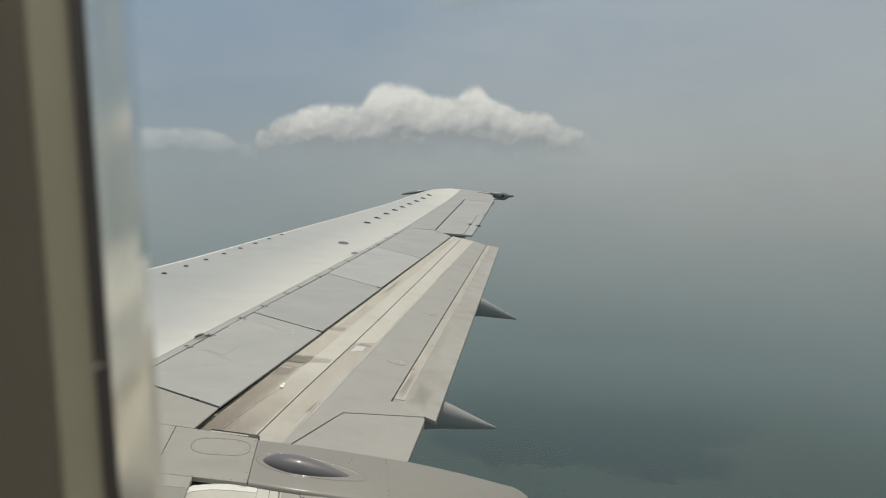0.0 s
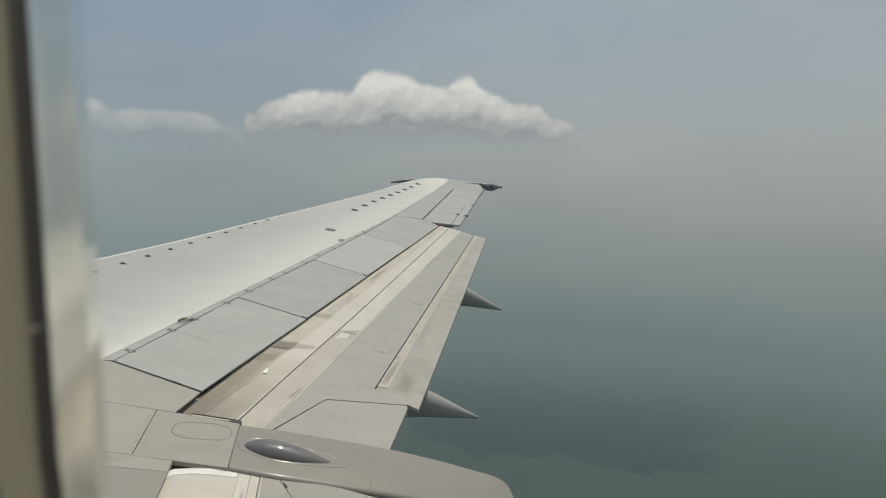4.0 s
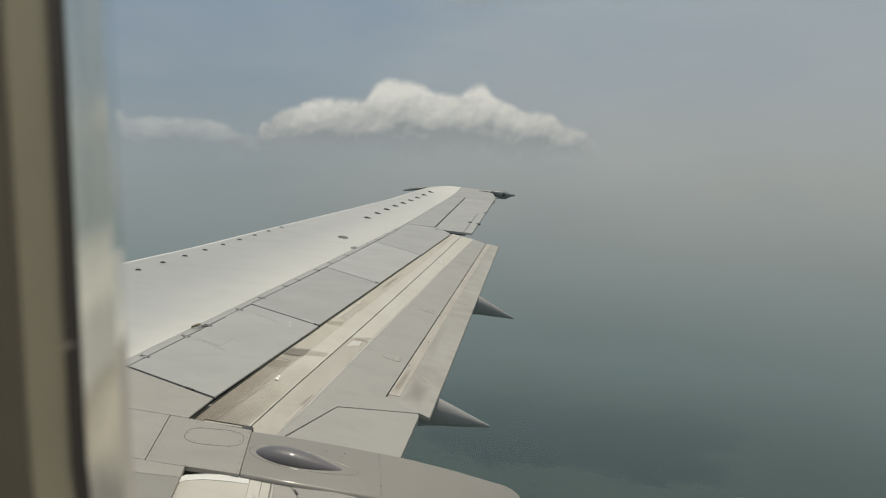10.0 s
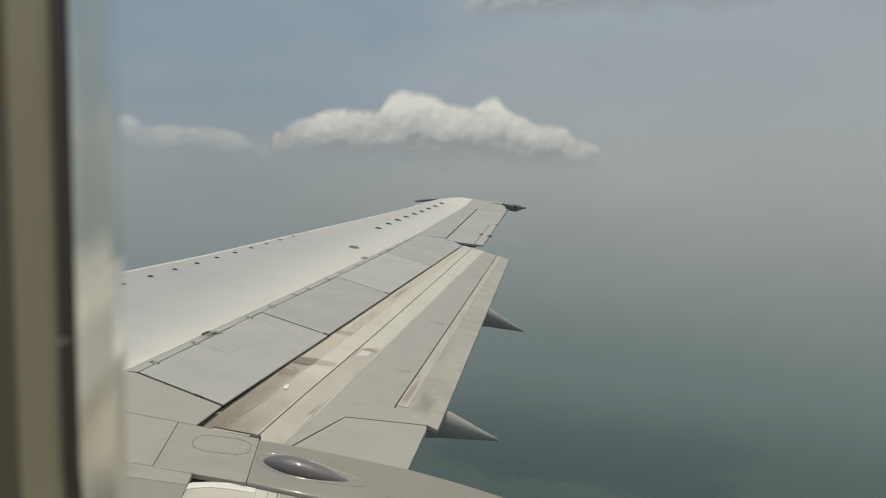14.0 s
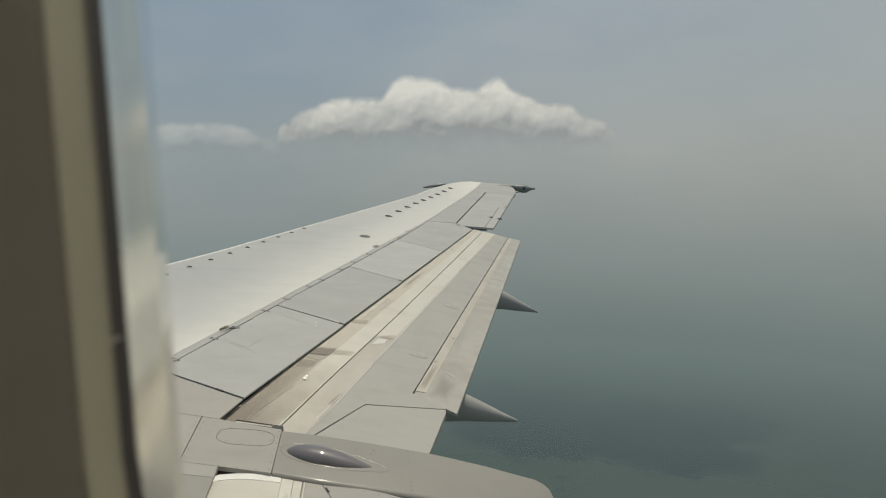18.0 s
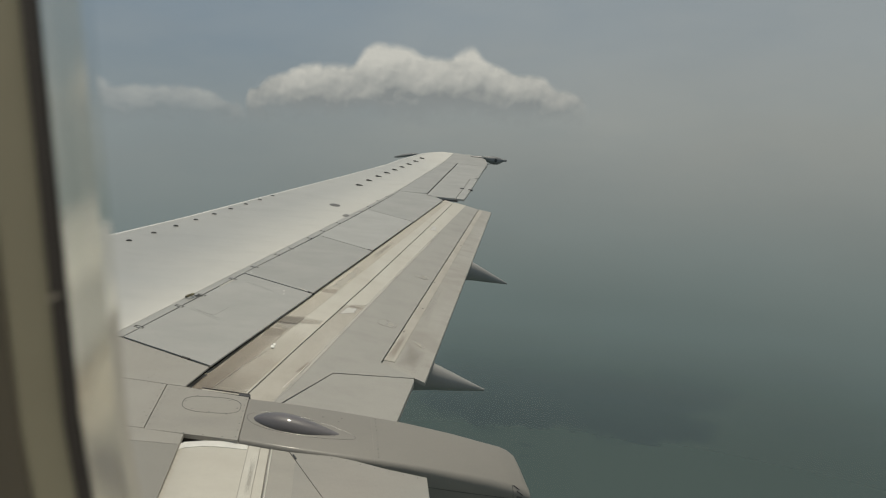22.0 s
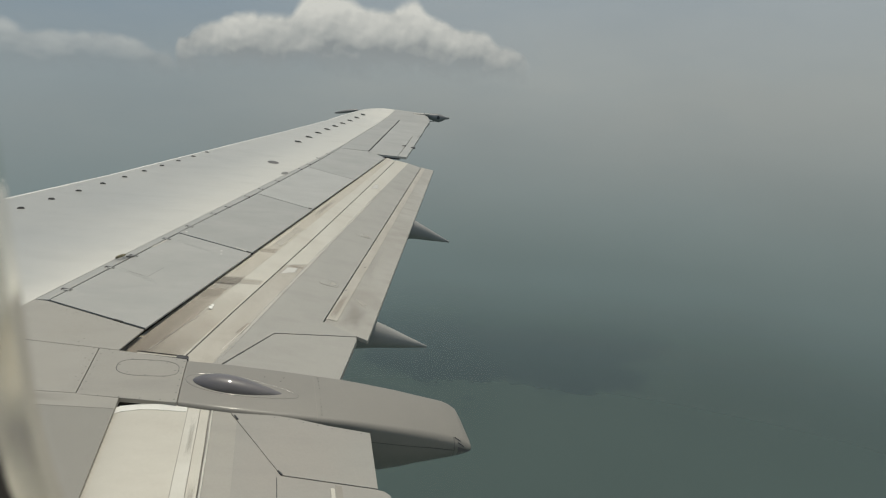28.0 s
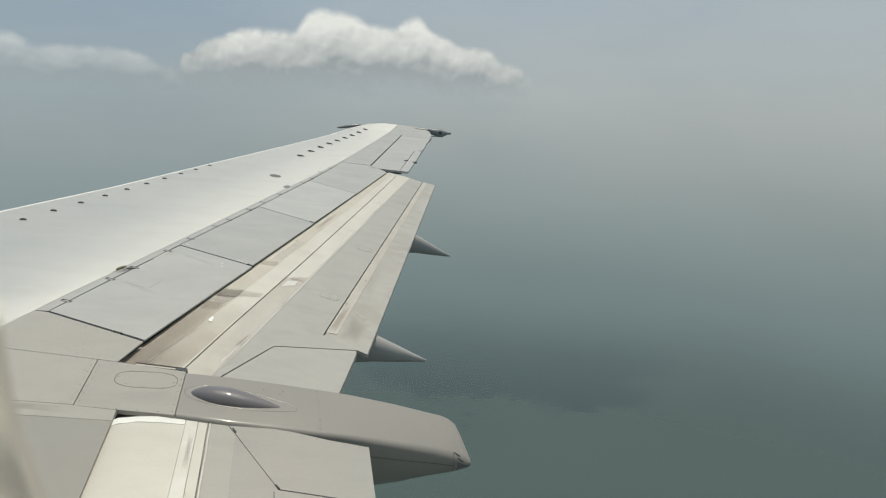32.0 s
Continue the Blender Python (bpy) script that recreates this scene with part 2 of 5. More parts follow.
M_FLAPIN = surface("grey_inboard_flap_paint", (0.318, 0.297, 0.268), 0.5, 0.0, (0.305, 0.297, 0.272), 0.8, 2.0, (1.2, 0.8, 1), 0.05, 0.1, stains=(0.27, 0.255, 0.235))
M_FLAPAFT = surface("stained_aft_flap_paint", (0.40, 0.382, 0.345), 0.5, 0.0, (0.33, 0.308, 0.275), 0.9, 2.4, (1.2, 0.8, 1), 0.05, 0.12, stains=(0.22, 0.19, 0.16))
M_FAIR = surface("fairing_grey_paint", (0.258, 0.241, 0.214), 0.45, 0.0, (0.225, 0.213, 0.194), 0.6, 2.2, (0.8, 1.5, 1), 0.04, 0.05, gloss=0.3, coat=0.16)
M_BLIST = surface("blister_grey_gloss", (0.15, 0.138, 0.142), 0.42, 0.0, (0.095, 0.088, 0.09), 0.6, 6.0, coat=0.7)
M_BLIST.node_tree.nodes["Principled BSDF"].inputs["Coat Roughness"].default_value = 0.07
M_CONE = surface("flap_track_grey", (0.33, 0.322, 0.305), 0.42, 0.0, (0.28, 0.275, 0.26), 0.6, 4.0)
# near black: the shade of gaps and hollows put into the colour
M_GAP = surface("cavity_shade", (0.03, 0.029, 0.028), 0.8, 0.0, (0.05, 0.048, 0.045), 0.7, 6.0)
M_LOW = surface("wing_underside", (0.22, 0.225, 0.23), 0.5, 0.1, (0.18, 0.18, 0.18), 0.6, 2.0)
M_STEEL = surface("bracket_steel", (0.30, 0.29, 0.26), 0.35, 0.8, (0.12, 0.11, 0.10), 0.8, 20.0)
M_DARK = surface("dark_fitting", (0.055, 0.055, 0.06), 0.45, 0.2, (0.09, 0.088, 0.085), 0.6, 15.0)
M_BOLT = surface("fastener_grey", (0.14, 0.135, 0.13), 0.5, 0.5, (0.09, 0.085, 0.08), 0.5, 30.0)
# pale paint, also the colour of the glints painted on the spoilers
M_CHIPGLINT = surface("pale_paint_and_glints", (0.74, 0.72, 0.67), 0.5, 0.0, (0.62, 0.60, 0.56), 0.6, 12.0)
M_TRIM = surface("window_trim_plastic", (0.178, 0.172, 0.128), 0.55, 0.0, (0.15, 0.138, 0.10), 0.5, 30.0)
M_WALL = surface("cabin_wall_plastic", (0.30, 0.28, 0.24), 0.6, 0.0, (0.27, 0.25, 0.215), 0.5, 18.0)
M_SEAL = surface("black_rubber_seal", (0.028, 0.026, 0.025), 0.6, 0.0, (0.036, 0.033, 0.03), 0.5, 40.0)
# surround plastic, darkened well below the wall's: its shade is in the colour
M_REVEAL = surface("shaded_surround_plastic", (0.085, 0.078, 0.062), 0.6, 0.0, (0.075, 0.068, 0.055), 0.5, 25.0)
M_FUSE = surface("fuselage_white_paint", (0.7, 0.7, 0.68), 0.35, 0.0, (0.62, 0.62, 0.6), 0.5, 1.2)
M_SMUDGE2 = surface("faint_grime_line", (0.27, 0.25, 0.22), 0.55, 0.0, (0.31, 0.29, 0.255), 0.8, 9.0)
M_CREAM2 = surface("worn_cream_strip", (0.475, 0.444, 0.387), 0.45, 0.05, (0.385, 0.35, 0.298), 0.9, 3.0, (1.6, 0.6, 1), 0.06, 0.12, stains=(0.37, 0.325, 0.275))
M_SEALANT = surface("pale_sealant", (0.60, 0.575, 0.515), 0.45, 0.0, (0.50, 0.47, 0.41), 0.8, 7.0, (0.7, 1.4, 1), 0.05, 0.2)
M_RIM = surface("glossy_rim_paint", (0.28, 0.262, 0.236), 0.18, 0.0, (0.25, 0.235, 0.215), 0.6, 12.0, (1, 1, 1), 0.04, 0.15, gloss=0.6, coat=0.5)
M_LENS = surface("smoked_lens_grey", (0.27, 0.268, 0.262), 0.3, 0.0, (0.17, 0.168, 0.165), 0.7, 9.0)
M_RIVET = surface("painted_fastener", (0.20, 0.195, 0.18), 0.5, 0.1, (0.15, 0.145, 0.135), 0.5, 40.0)
M_FASTF = surface("fairing_fastener", (0.20, 0.19, 0.172), 0.45, 0.0, (0.17, 0.16, 0.15), 0.5, 40.0)
M_BRASS = surface("dull_brass", (0.27, 0.235, 0.14), 0.35, 0.7, (0.10, 0.09, 0.06), 0.8, 30.0)


def film(name, color, rough, strength, scale, lo=0.62, hi=0.22):
    """A film of dirt or flaked paint with a torn, fading outline."""
    m, nt, p = nodes_of(name)
    N, L = nt.nodes.new, nt.links.new
    tc, no = N("ShaderNodeTexCoord"), N("ShaderNodeTexNoise")
    no.inputs["Scale"].default_value, no.inputs["Detail"].default_value = scale, 6.0
    L(tc.outputs["Object"], no.inputs["Vector"])
    sub, ln, ab, sx = N("ShaderNodeVectorMath"), N("ShaderNodeMath"), N("ShaderNodeVectorMath"), N("ShaderNodeSeparateXYZ")
    sub.operation, ab.operation, ln.operation = "SUBTRACT", "ABSOLUTE", "MAXIMUM"
    sub.inputs[1].default_value = (0.5, 0.5, 0.5)
    L(tc.outputs["UV"], sub.inputs[0])
    L(sub.outputs[0], ab.inputs[0])
    L(ab.outputs[0], sx.inputs[0])
    L(sx.outputs["X"], ln.inputs[0])
    L(sx.outputs["Y"], ln.inputs[1])
    ma, mr = N("ShaderNodeMath"), N("ShaderNodeMapRange")
    ma.operation = "MULTIPLY_ADD"
    ma.inputs[1].default_value = 0.32
    L(no.outputs["Fac"], ma.inputs[0])
    L(ln.outputs["Value"], ma.inputs[2])
    mr.interpolation_type = "SMOOTHSTEP"
    mr.inputs["From Min"].default_value, mr.inputs["From Max"].default_value, mr.inputs["To Max"].default_value = lo, hi, strength
    L(ma.outputs[0], mr.inputs["Value"])
    p.inputs["Base Color"].default_value = (*color, 1)
    p.inputs["Roughness"].default_value = rough
    L(mr.outputs[0], p.inputs["Alpha"])
    return m


M_SMUDGE = film("brown_grime_film", (0.20, 0.17, 0.14), 0.6, 0.24, 3.0)
M_TRACE = film("faint_trail_film", (0.19, 0.18, 0.165), 0.6, 0.06, 16.0, 0.66, 0.3)
M_BAND = film("grey_brown_band", (0.17, 0.148, 0.125), 0.6, 0.46, 8.0, 0.66, 0.42)
M_STAIN = film("brown_stain_film", (0.29, 0.228, 0.175), 0.6, 0.26, 4.0, 0.68, 0.30)
M_PALE = film("pale_worn_patch", (0.60, 0.57, 0.50), 0.5, 0.42, 9.0, 0.66, 0.36)
M_FILLER = film("pale_sealant_film", (0.61, 0.58, 0.525), 0.5, 0.62, 7.0, 0.70, 0.34)
# near-white film: sun glints on the flap put into colour
M_GLINT = film("painted_bright_glint", (0.86, 0.84, 0.78), 0.35, 1.0, 40.0, 0.62, 0.5)
M_FLAKE = film("flaked_pale_paint", (0.72, 0.70, 0.65), 0.5, 0.75, 24.0, 0.58, 0.49)


# ---- helpers for building ----
def part(name, bm, mat, parent=None, label="", smooth=None):
    me = bpy.data.meshes.new(name)
    bmesh.ops.recalc_face_normals(bm, faces=bm.faces)
    bm.to_mesh(me)
    bm.free()
    me.materials.append(mat)
    if smooth:
        me.shade_smooth()
        me.set_sharp_from_angle(angle=radians(smooth))
    ob = new(name, me)
    ob.parent = parent
    if label:
        ob["label"] = label
    return ob


def thing(name, label, category, group="", kind=""):
    return tagged(new(name), label, category, group, kind)


def slab(outline, zf, thick, lift=0.0, bevel=0.004):
    """A plate over a plan outline, its top lying on zf(x, y) + lift."""
    bm = bmesh.new()
    up = [bm.verts.new((x, y, zf(x, y) + lift)) for x, y in outline]
    dn = [bm.verts.new((x, y, zf(x, y) + lift - thick)) for x, y in outline]
    topf = bm.faces.new(up)
    bm.faces.new(dn[::-1])
    n = len(outline)
    for i in range(n):
        bm.faces.new((up[i], up[(i + 1) % n], dn[(i + 1) % n], dn[i]))
    if bevel:
        bmesh.ops.bevel(bm, geom=list(topf.edges), offset=bevel, segments=2, affect="EDGES", profile=0.6)
    return bm


def grid_solid(rows, closed=False):
    """A skin through rows of points; closed joins each row's ends and caps the first and last row."""
    bm = bmesh.new()
    vs = [[bm.verts.new(p) for p in r] for r in rows]
    n = len(vs[0])
    for a, b in zip(vs, vs[1:]):
        for i in range(n if closed else n - 1):
            j = (i + 1) % n
            bm.faces.new((a[i], a[j], b[j], b[i]))
    if closed:
        bm.faces.new(vs[0][::-1])
        bm.faces.new(vs[-1])
    return bm


def plate(ya, yb, xa, xb, zf, thick, n=8, m=4, lift=0.0):
    """A plate between two plan lines xa(y) and xb(y), fine enough to follow a curved zf; all edges closed."""
    rows = []
    for i in range(n + 1):
        y = ya + (yb - ya) * i / n
        a, b = xa(y), xb(y)
        xs = [a + (b - a) * j / m for j in range(m + 1)]
        rows.append([(x, y, zf(x, y) + lift) for x in xs] + [(x, y, zf(x, y) + lift - thick) for x in reversed(xs)])
    return grid_solid(rows, True)


def disc(rx, ry, h, seg=16):
    bm = bmesh.new()
    a = [bm.verts.new((rx * math.cos(t), ry * math.sin(t), h)) for t in [2 * math.pi * i / seg for i in range(seg)]]
    b = [bm.verts.new((v.co.x * 1.08, v.co.y * 1.08, 0)) for v in a]
    bm.faces.new(a)
    for i in range(seg):
        bm.faces.new((a[i], b[i], b[(i + 1) % seg], a[(i + 1) % seg]))
    return bm


def half_disc(rx, ry, h, seg=14):
    """A flush disc with one side cut straight."""
    bm = bmesh.new()
    ring = [(rx * math.cos(t), max(ry * math.sin(t), -0.35 * ry)) for t in [2 * math.pi * i / seg for i in range(seg)]]
    a = [bm.verts.new((x, y, h)) for x, y in ring]
    b = [bm.verts.new((x * 1.08, y * 1.08, 0)) for x, y in ring]
    bm.faces.new(a)
    for i in range(seg):
        bm.faces.new((a[i], b[i], b[(i + 1) % seg], a[(i + 1) % seg]))
    return bm


def tube(points, radius, seg=6, closed=False):
    """A round bar along a line of points."""
    pts = [Vector(p) for p in points]
    rows = []
    for i, p in enumerate(pts):
        d = (pts[(i + 1) % len(pts)] - pts[i - 1]) if closed else (pts[min(i + 1, len(pts) - 1)] - pts[max(i - 1, 0)])
        q = d.to_track_quat("Z", "Y")
        rows.append([p + q @ Vector((radius * math.cos(a), radius * math.sin(a), 0)) for a in [2 * math.pi * k / seg for k in range(seg)]])
    if closed:
        rows.append(rows[0])
    bm = grid_solid(rows, not closed)
    if closed:
        bm.free()
        bm = bmesh.new()
        vs = [[bm.verts.new(p) for p in r] for r in rows[:-1]]
        for i in range(len(vs)):
            a, b = vs[i], vs[(i + 1) % len(vs)]
            for k in range(seg):
                bm.faces.new((a[k], a[(k + 1) % seg], b[(k + 1) % seg], b[k]))
    return bm


def mark_on(parent, zf, pts, mat, label, lift=0.004):
    """A thin film of dirt or bare paint on a panel, mapped corner to corner."""
    bm = bmesh.new()
    f = bm.faces.new([bm.verts.new((x, y, zf(x, y) + lift + 0.0005)) for x, y in pts])
    uv = bm.loops.layers.uv.new("film")
    for loop, c in zip(f.loops, ((0, 0), (1, 0), (1, 1), (0, 1))):
        loop[uv].uv = c
    return part("patch", bm, mat, parent, label)


# ---- the wing's shape ----
def top(x, y):
    """Height of the wing's upper skin: dihedral, fall towards the trailing edge, flexed tip."""
    b = max(0.0, y - 12.5) / 2
    return 0.613 + 0.1139 * y - 0.0854 * (x - 0.521 * y - 1.5) + 0.127 * b * b


def line(x0, y0, k):
    return lambda y: x0 + k * (y - y0)


def between(*pts):
    """A plan line x(y) through a few (y, x) stations."""
    ys, xs = [p[0] for p in pts], [p[1] for p in pts]
    return lambda y: float(np.interp(y, ys, xs))


nose_x = between((1.9, 1.0), (8.13, 4.362), (8.75, 4.65), (9.82, 5.172), (10.54, 5.52), (11.225, 5.855), (12.246, 6.34), (13.465, 6.94), (14.091, 7.34), (14.30, 7.52), (14.465, 7.69), (14.592, 7.95), (14.62, 8.2))
strip_x = between((1.9, 4.19), (4.88, 4.19), (4.89, 4.345), (5.30, 4.51), (10.56, 6.66), (11.115, 6.855), (11.74, 7.075), (12.454, 7.33), (13.176, 7.604), (13.82, 7.886), (14.594, 8.20))
hinge_x = between((5.2, 4.546), (5.26, 4.57), (6.48, 5.06), (7.74, 5.59), (9.10, 6.13), (10.42, 6.64), (10.6, 6.71))
spoiler_end_x = line(5.10, 4.96, 0.4145)
tip_te_x = between((10.18, 7.53), (10.74, 7.715), (11.417, 7.934), (12.346, 8.232), (13.272, 8.537), (13.948, 8.79), (14.3, 8.84), (14.5, 8.80), (14.57, 8.64), (14.62, 8.46))
ail_x = between((10.20, 6.975), (10.473, 7.06), (11.157, 7.274), (11.956, 7.525), (12.872, 7.816), (13.698, 8.113), (14.62, 8.42))

wing = thing("airplane_wing", "pale grey swept airliner wing with closed spoilers", "wing")

# front skin with its rounded nose
stations = [1.74, 3.0, 4.0, 4.88, 4.89, 5.3] + [5.8 + 0.55 * i for i in range(15)] + [13.9, 14.1, 14.27, 14.38, 14.45, 14.5, 14.55, 14.59]
rows = []
for y in stations:
    a, b = nose_x(y), strip_x(y)
    r = 0.05 + 0.006 * (14.6 - y)
    row = [(b, y, top(b, y) - 0.03)]
    row += [(b + (a - b) * j / 10, y, top(b + (a - b) * j / 10, y)) for j in range(11)]
    for k in range(1, 9):
        th = math.pi * k / 8
        row.append((a - r * 1.3 * math.sin(th), y, top(a, y) - r * (1 - math.cos(th))))
    row.append((a + 0.4 * (b - a), y, top(a, y) - 2 * r - 0.03))
    rows.append(row)
part("upper_skin", grid_solid(rows, True), M_SKIN, wing, "pale silver-grey painted front skin", 40)

# polished strip along the nose, its bright highlight put into a pale colour
rows = []
for y in stations[3:-4]:
    a = nose_x(y)
    r = 0.05 + 0.006 * (14.6 - y)
    row = [(a + 0.008, y, top(a + 0.008, y) + 0.0005), (a + 0.006, y, top(a + 0.006, y) + 0.003), (a, y, top(a, y) + 0.003)]
    rows.append(row + [(a - (r * 1.3 + 0.003) * math.sin(th), y, top(a, y) + 0.003 - (r + 0.003) * (1 - math.cos(th))) for th in [math.pi * 0.07 * k for k in range(1, 8)]])
part("leading_edge_strip", grid_solid(rows), M_EDGE, wing, "thin polished leading edge, its highlight painted pale", 60)

# inner box, coloured near black for the shade in the joints
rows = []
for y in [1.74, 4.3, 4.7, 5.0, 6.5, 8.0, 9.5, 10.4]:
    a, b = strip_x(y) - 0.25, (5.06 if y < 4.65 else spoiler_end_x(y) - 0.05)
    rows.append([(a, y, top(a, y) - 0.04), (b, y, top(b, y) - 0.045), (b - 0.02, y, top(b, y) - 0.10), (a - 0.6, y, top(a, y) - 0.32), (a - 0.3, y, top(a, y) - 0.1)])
part("wing_box", grid_solid(rows, True), M_GAP, wing, "inner wing box coloured dark for the shade in the joints")
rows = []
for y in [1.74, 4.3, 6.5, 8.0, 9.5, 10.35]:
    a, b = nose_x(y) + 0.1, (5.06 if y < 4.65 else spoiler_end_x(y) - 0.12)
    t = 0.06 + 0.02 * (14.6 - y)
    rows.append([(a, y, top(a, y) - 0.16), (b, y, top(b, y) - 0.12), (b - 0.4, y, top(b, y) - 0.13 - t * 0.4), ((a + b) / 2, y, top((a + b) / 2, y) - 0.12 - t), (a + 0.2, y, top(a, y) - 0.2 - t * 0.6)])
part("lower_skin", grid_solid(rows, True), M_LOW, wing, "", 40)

# hinge strip and its notches
part("hinge_strip", plate(5.272, 10.55, lambda y: strip_x(y) + 0.003, lambda y: hinge_x(y) - 0.009, top, 0.02, 12, 2), M_PANEL, wing, "narrow grey hinge cover strip")

# spoilers, each split off at right angles to the hinge line
CUTS = ((4.57, 5.26, 5.10, 4.96), (5.06, 6.48, 5.59, 6.14), (5.59, 7.74, 6.09, 7.35), (6.13, 9.10, 6.63, 8.66), (6.64, 10.42, 7.19, 10.05))


def spoiler(a, b, lift):
    (x0, y0, x1, y1), (x2, y2, x3, y3) = a, b
    g, h = (0.0085 if y0 < 7 else 0.007), (0.0085 if y2 < 7 else 0.007)
    outline = [(x0 + 0.002, y0 + g), (x2 + 0.002, y2 - h), (x3 - 0.002, y3 - h), (x1 - 0.002, y1 + g)]
    return slab(outline, top, 0.009, lift, 0.0015)


spoilers = [part("spoiler", spoiler(CUTS[i], CUTS[i + 1], 0.001), (M_PANEL, M_PANEL, M_PANEL2)[i], wing, "closed grey spoiler panel") for i in range(3)]
part("fixed_trailing_panel", slab([(6.136, 9.103), (6.655, 10.47), (7.045, 10.45), (7.14, 10.30), (7.225, 10.10), (6.636, 8.663)], top, 0.012, 0.0, 0.0015), M_PANEL, wing)

# outer trailing panels, aileron, tab
part("tip_panel", plate(10.48, 13.706, lambda y: strip_x(y) + 0.004, lambda y: ail_x(y) - 0.013, top, 0.06, 22, 3), M_PANEL, wing, "grey outer wing panel ahead of the aileron", 30)
part("tip_cap", plate(13.709, 14.60, lambda y: strip_x(y) + 0.004, tip_te_x, top, 0.06, 18, 5), M_PANEL, wing, "grey wingtip panel", 30)
aileron = part("aileron", plate(10.30, 13.70, lambda y: ail_x(y) + 0.010, lambda y: tip_te_x(y) if y > 12.33 else tip_te_x(y) - 0.130, top, 0.035, 16, 3), M_PANEL, wing, "grey aileron", 30)
part("aileron_cove", plate(10.30, 13.70, lambda y: ail_x(y) - 0.10, lambda y: tip_te_x(y) - 0.10, top, 0.02, 8, 2, -0.028), M_GAP, wing, "aileron cove, its shade painted dark")
part("tab", plate(10.30, 12.31, lambda y: tip_te_x(y) - 0.122, tip_te_x, top, 0.03, 8, 2), M_PANEL, aileron, "slim grey balance tab")
part("tab_fitting", tube([(7.80, 11.10, top(7.80, 11.10)), (7.87, 11.10, top(7.87, 11.10))], 0.014), M_DARK, aileron, "small dark tab fitting")
part("tab_fitting", tube([(7.68, 11.17, top(7.68, 11.17)), (7.74, 11.17, top(7.74, 11.17) + 0.004)], 0.012), M_DARK, aileron, "small dark tab fitting")

# inboard fixed panels
panel_a = part("inboard_panel", slab([(4.34, 4.886), (5.02, 4.740), (5.094, 4.952), (4.567, 5.256), (4.50, 5.270)], top, 0.008, 0.0, 0.0012), M_FIXED, wing, "grey fixed panel beside the spoiler")
panel_b = part("inboard_panel", slab([(4.20, 4.9135), (4.930, 4.7565), (4.930, 4.374), (4.20, 4.472)], top, 0.02, 0.0, 0.001), M_FIXED, wing)
access = part("access_panel", slab([(4.934, 4.7555), (5.02, 4.7370), (5.09, 4.7165), (5.338, 4.656), (5.338, 4.295), (5.115, 4.334), (4.934, 4.367)], top, 0.02, 0.0, 0.001), M_FIXED, wing, "grey access panel with an oval hatch")
part("edge_strip", slab([(4.20, 4.4700), (4.93, 4.3715), (4.934, 4.3650), (5.105, 4.3335), (5.105, 4.256), (4.20, 4.368)], top, 0.02, 0.0, 0.001), M_FIXED, wing)
part("inboard_spoiler", slab([(4.20, 4.3665), (5.105, 4.2545), (5.105, 1.76), (4.20, 1.76)], top, 0.012, 0.0, 0.0015), M_DARKP, wing, "dark grey inboard spoiler panel")
oval = [(5.178 + 0.135 * math.copysign(abs(math.cos(t)) ** 0.7, math.cos(t)), 4.578 + 0.070 * math.copysign(abs(math.sin(t)) ** 0.7, math.sin(t)) - 0.055 * math.cos(t) * 0.3) for t in [2 * math.pi * i / 40 for i in range(40)]]
part("hatch_rim", tube([(x, y, top(x, y) - 0.0006) for x, y in oval], 0.0018, 5, True), M_BOLT, access, "thin oval hatch joint")


def fasteners(parent, zf, spots, r=0.003, lift=0.0006, mat=None):
    """Flush screw heads, one object each on one mesh."""
    me = None
    for x, y in spots:
        if me is None:
            ob = part("fastener", disc(r, r, 0.0007, 8), mat or M_RIVET, parent)
            me = ob.data
        else:
            ob = new("fastener", me)
            ob.parent = parent
        ob.location = (x, y, zf(x, y) + lift)


def row(x0, y0, x1, y1, n):
    return [(x0 + (x1 - x0) * k / (n - 1), y0 + (y1 - y0) * k / (n - 1)) for k in range(n)]


fasteners(access, top, [(5.097, 4.657), (5.180, 4.640), (5.254, 4.621), (5.054, 4.604), (5.097, 4.539), (5.176, 4.516), (5.258, 4.500), (5.298, 4.554)], 0.0042)
fasteners(access, top, row(5.328, 4.635, 5.326, 4.318, 7) + row(4.952, 4.70, 4.948, 4.40, 6) + row(5.02, 4.352, 5.27, 4.318, 4), 0.0034)
fasteners(access, top, row(5.00, 4.712, 5.29, 4.652, 5), 0.0026)
fasteners(panel_b, top, row(4.916, 4.70, 4.916, 4.41, 6) + [(4.896, 4.66), (4.898, 4.50)], 0.0032)
fasteners(panel_b, top, row(4.45, 4.452, 4.88, 4.394, 6), 0.0026)
fasteners(panel_a, top, row(4.42, 4.862, 4.98, 4.738, 9) + [(4.829, 4.812), (4.846, 4.845), (4.503, 5.026), (4.560, 5.020)], 0.0032)
fasteners(panel_a, top, row(4.63, 5.186, 4.96, 5.005, 7) + row(4.66, 5.15, 4.93, 5.00, 5), 0.0026)

# notches of the spoiler hinges: a cut-out corner, its lug and the dark slot behind it
NOTCHES = ((4.590, 5.427), (4.733, 5.776), (4.827, 5.992), (4.975, 6.352), (5.092, 6.660), (5.240, 7.028), (5.337, 7.246), (5.482, 7.630), (5.598, 7.935),
           (5.758, 8.313), (6.020, 8.957), (6.130, 9.243), (6.269, 9.661), (6.413, 9.986))


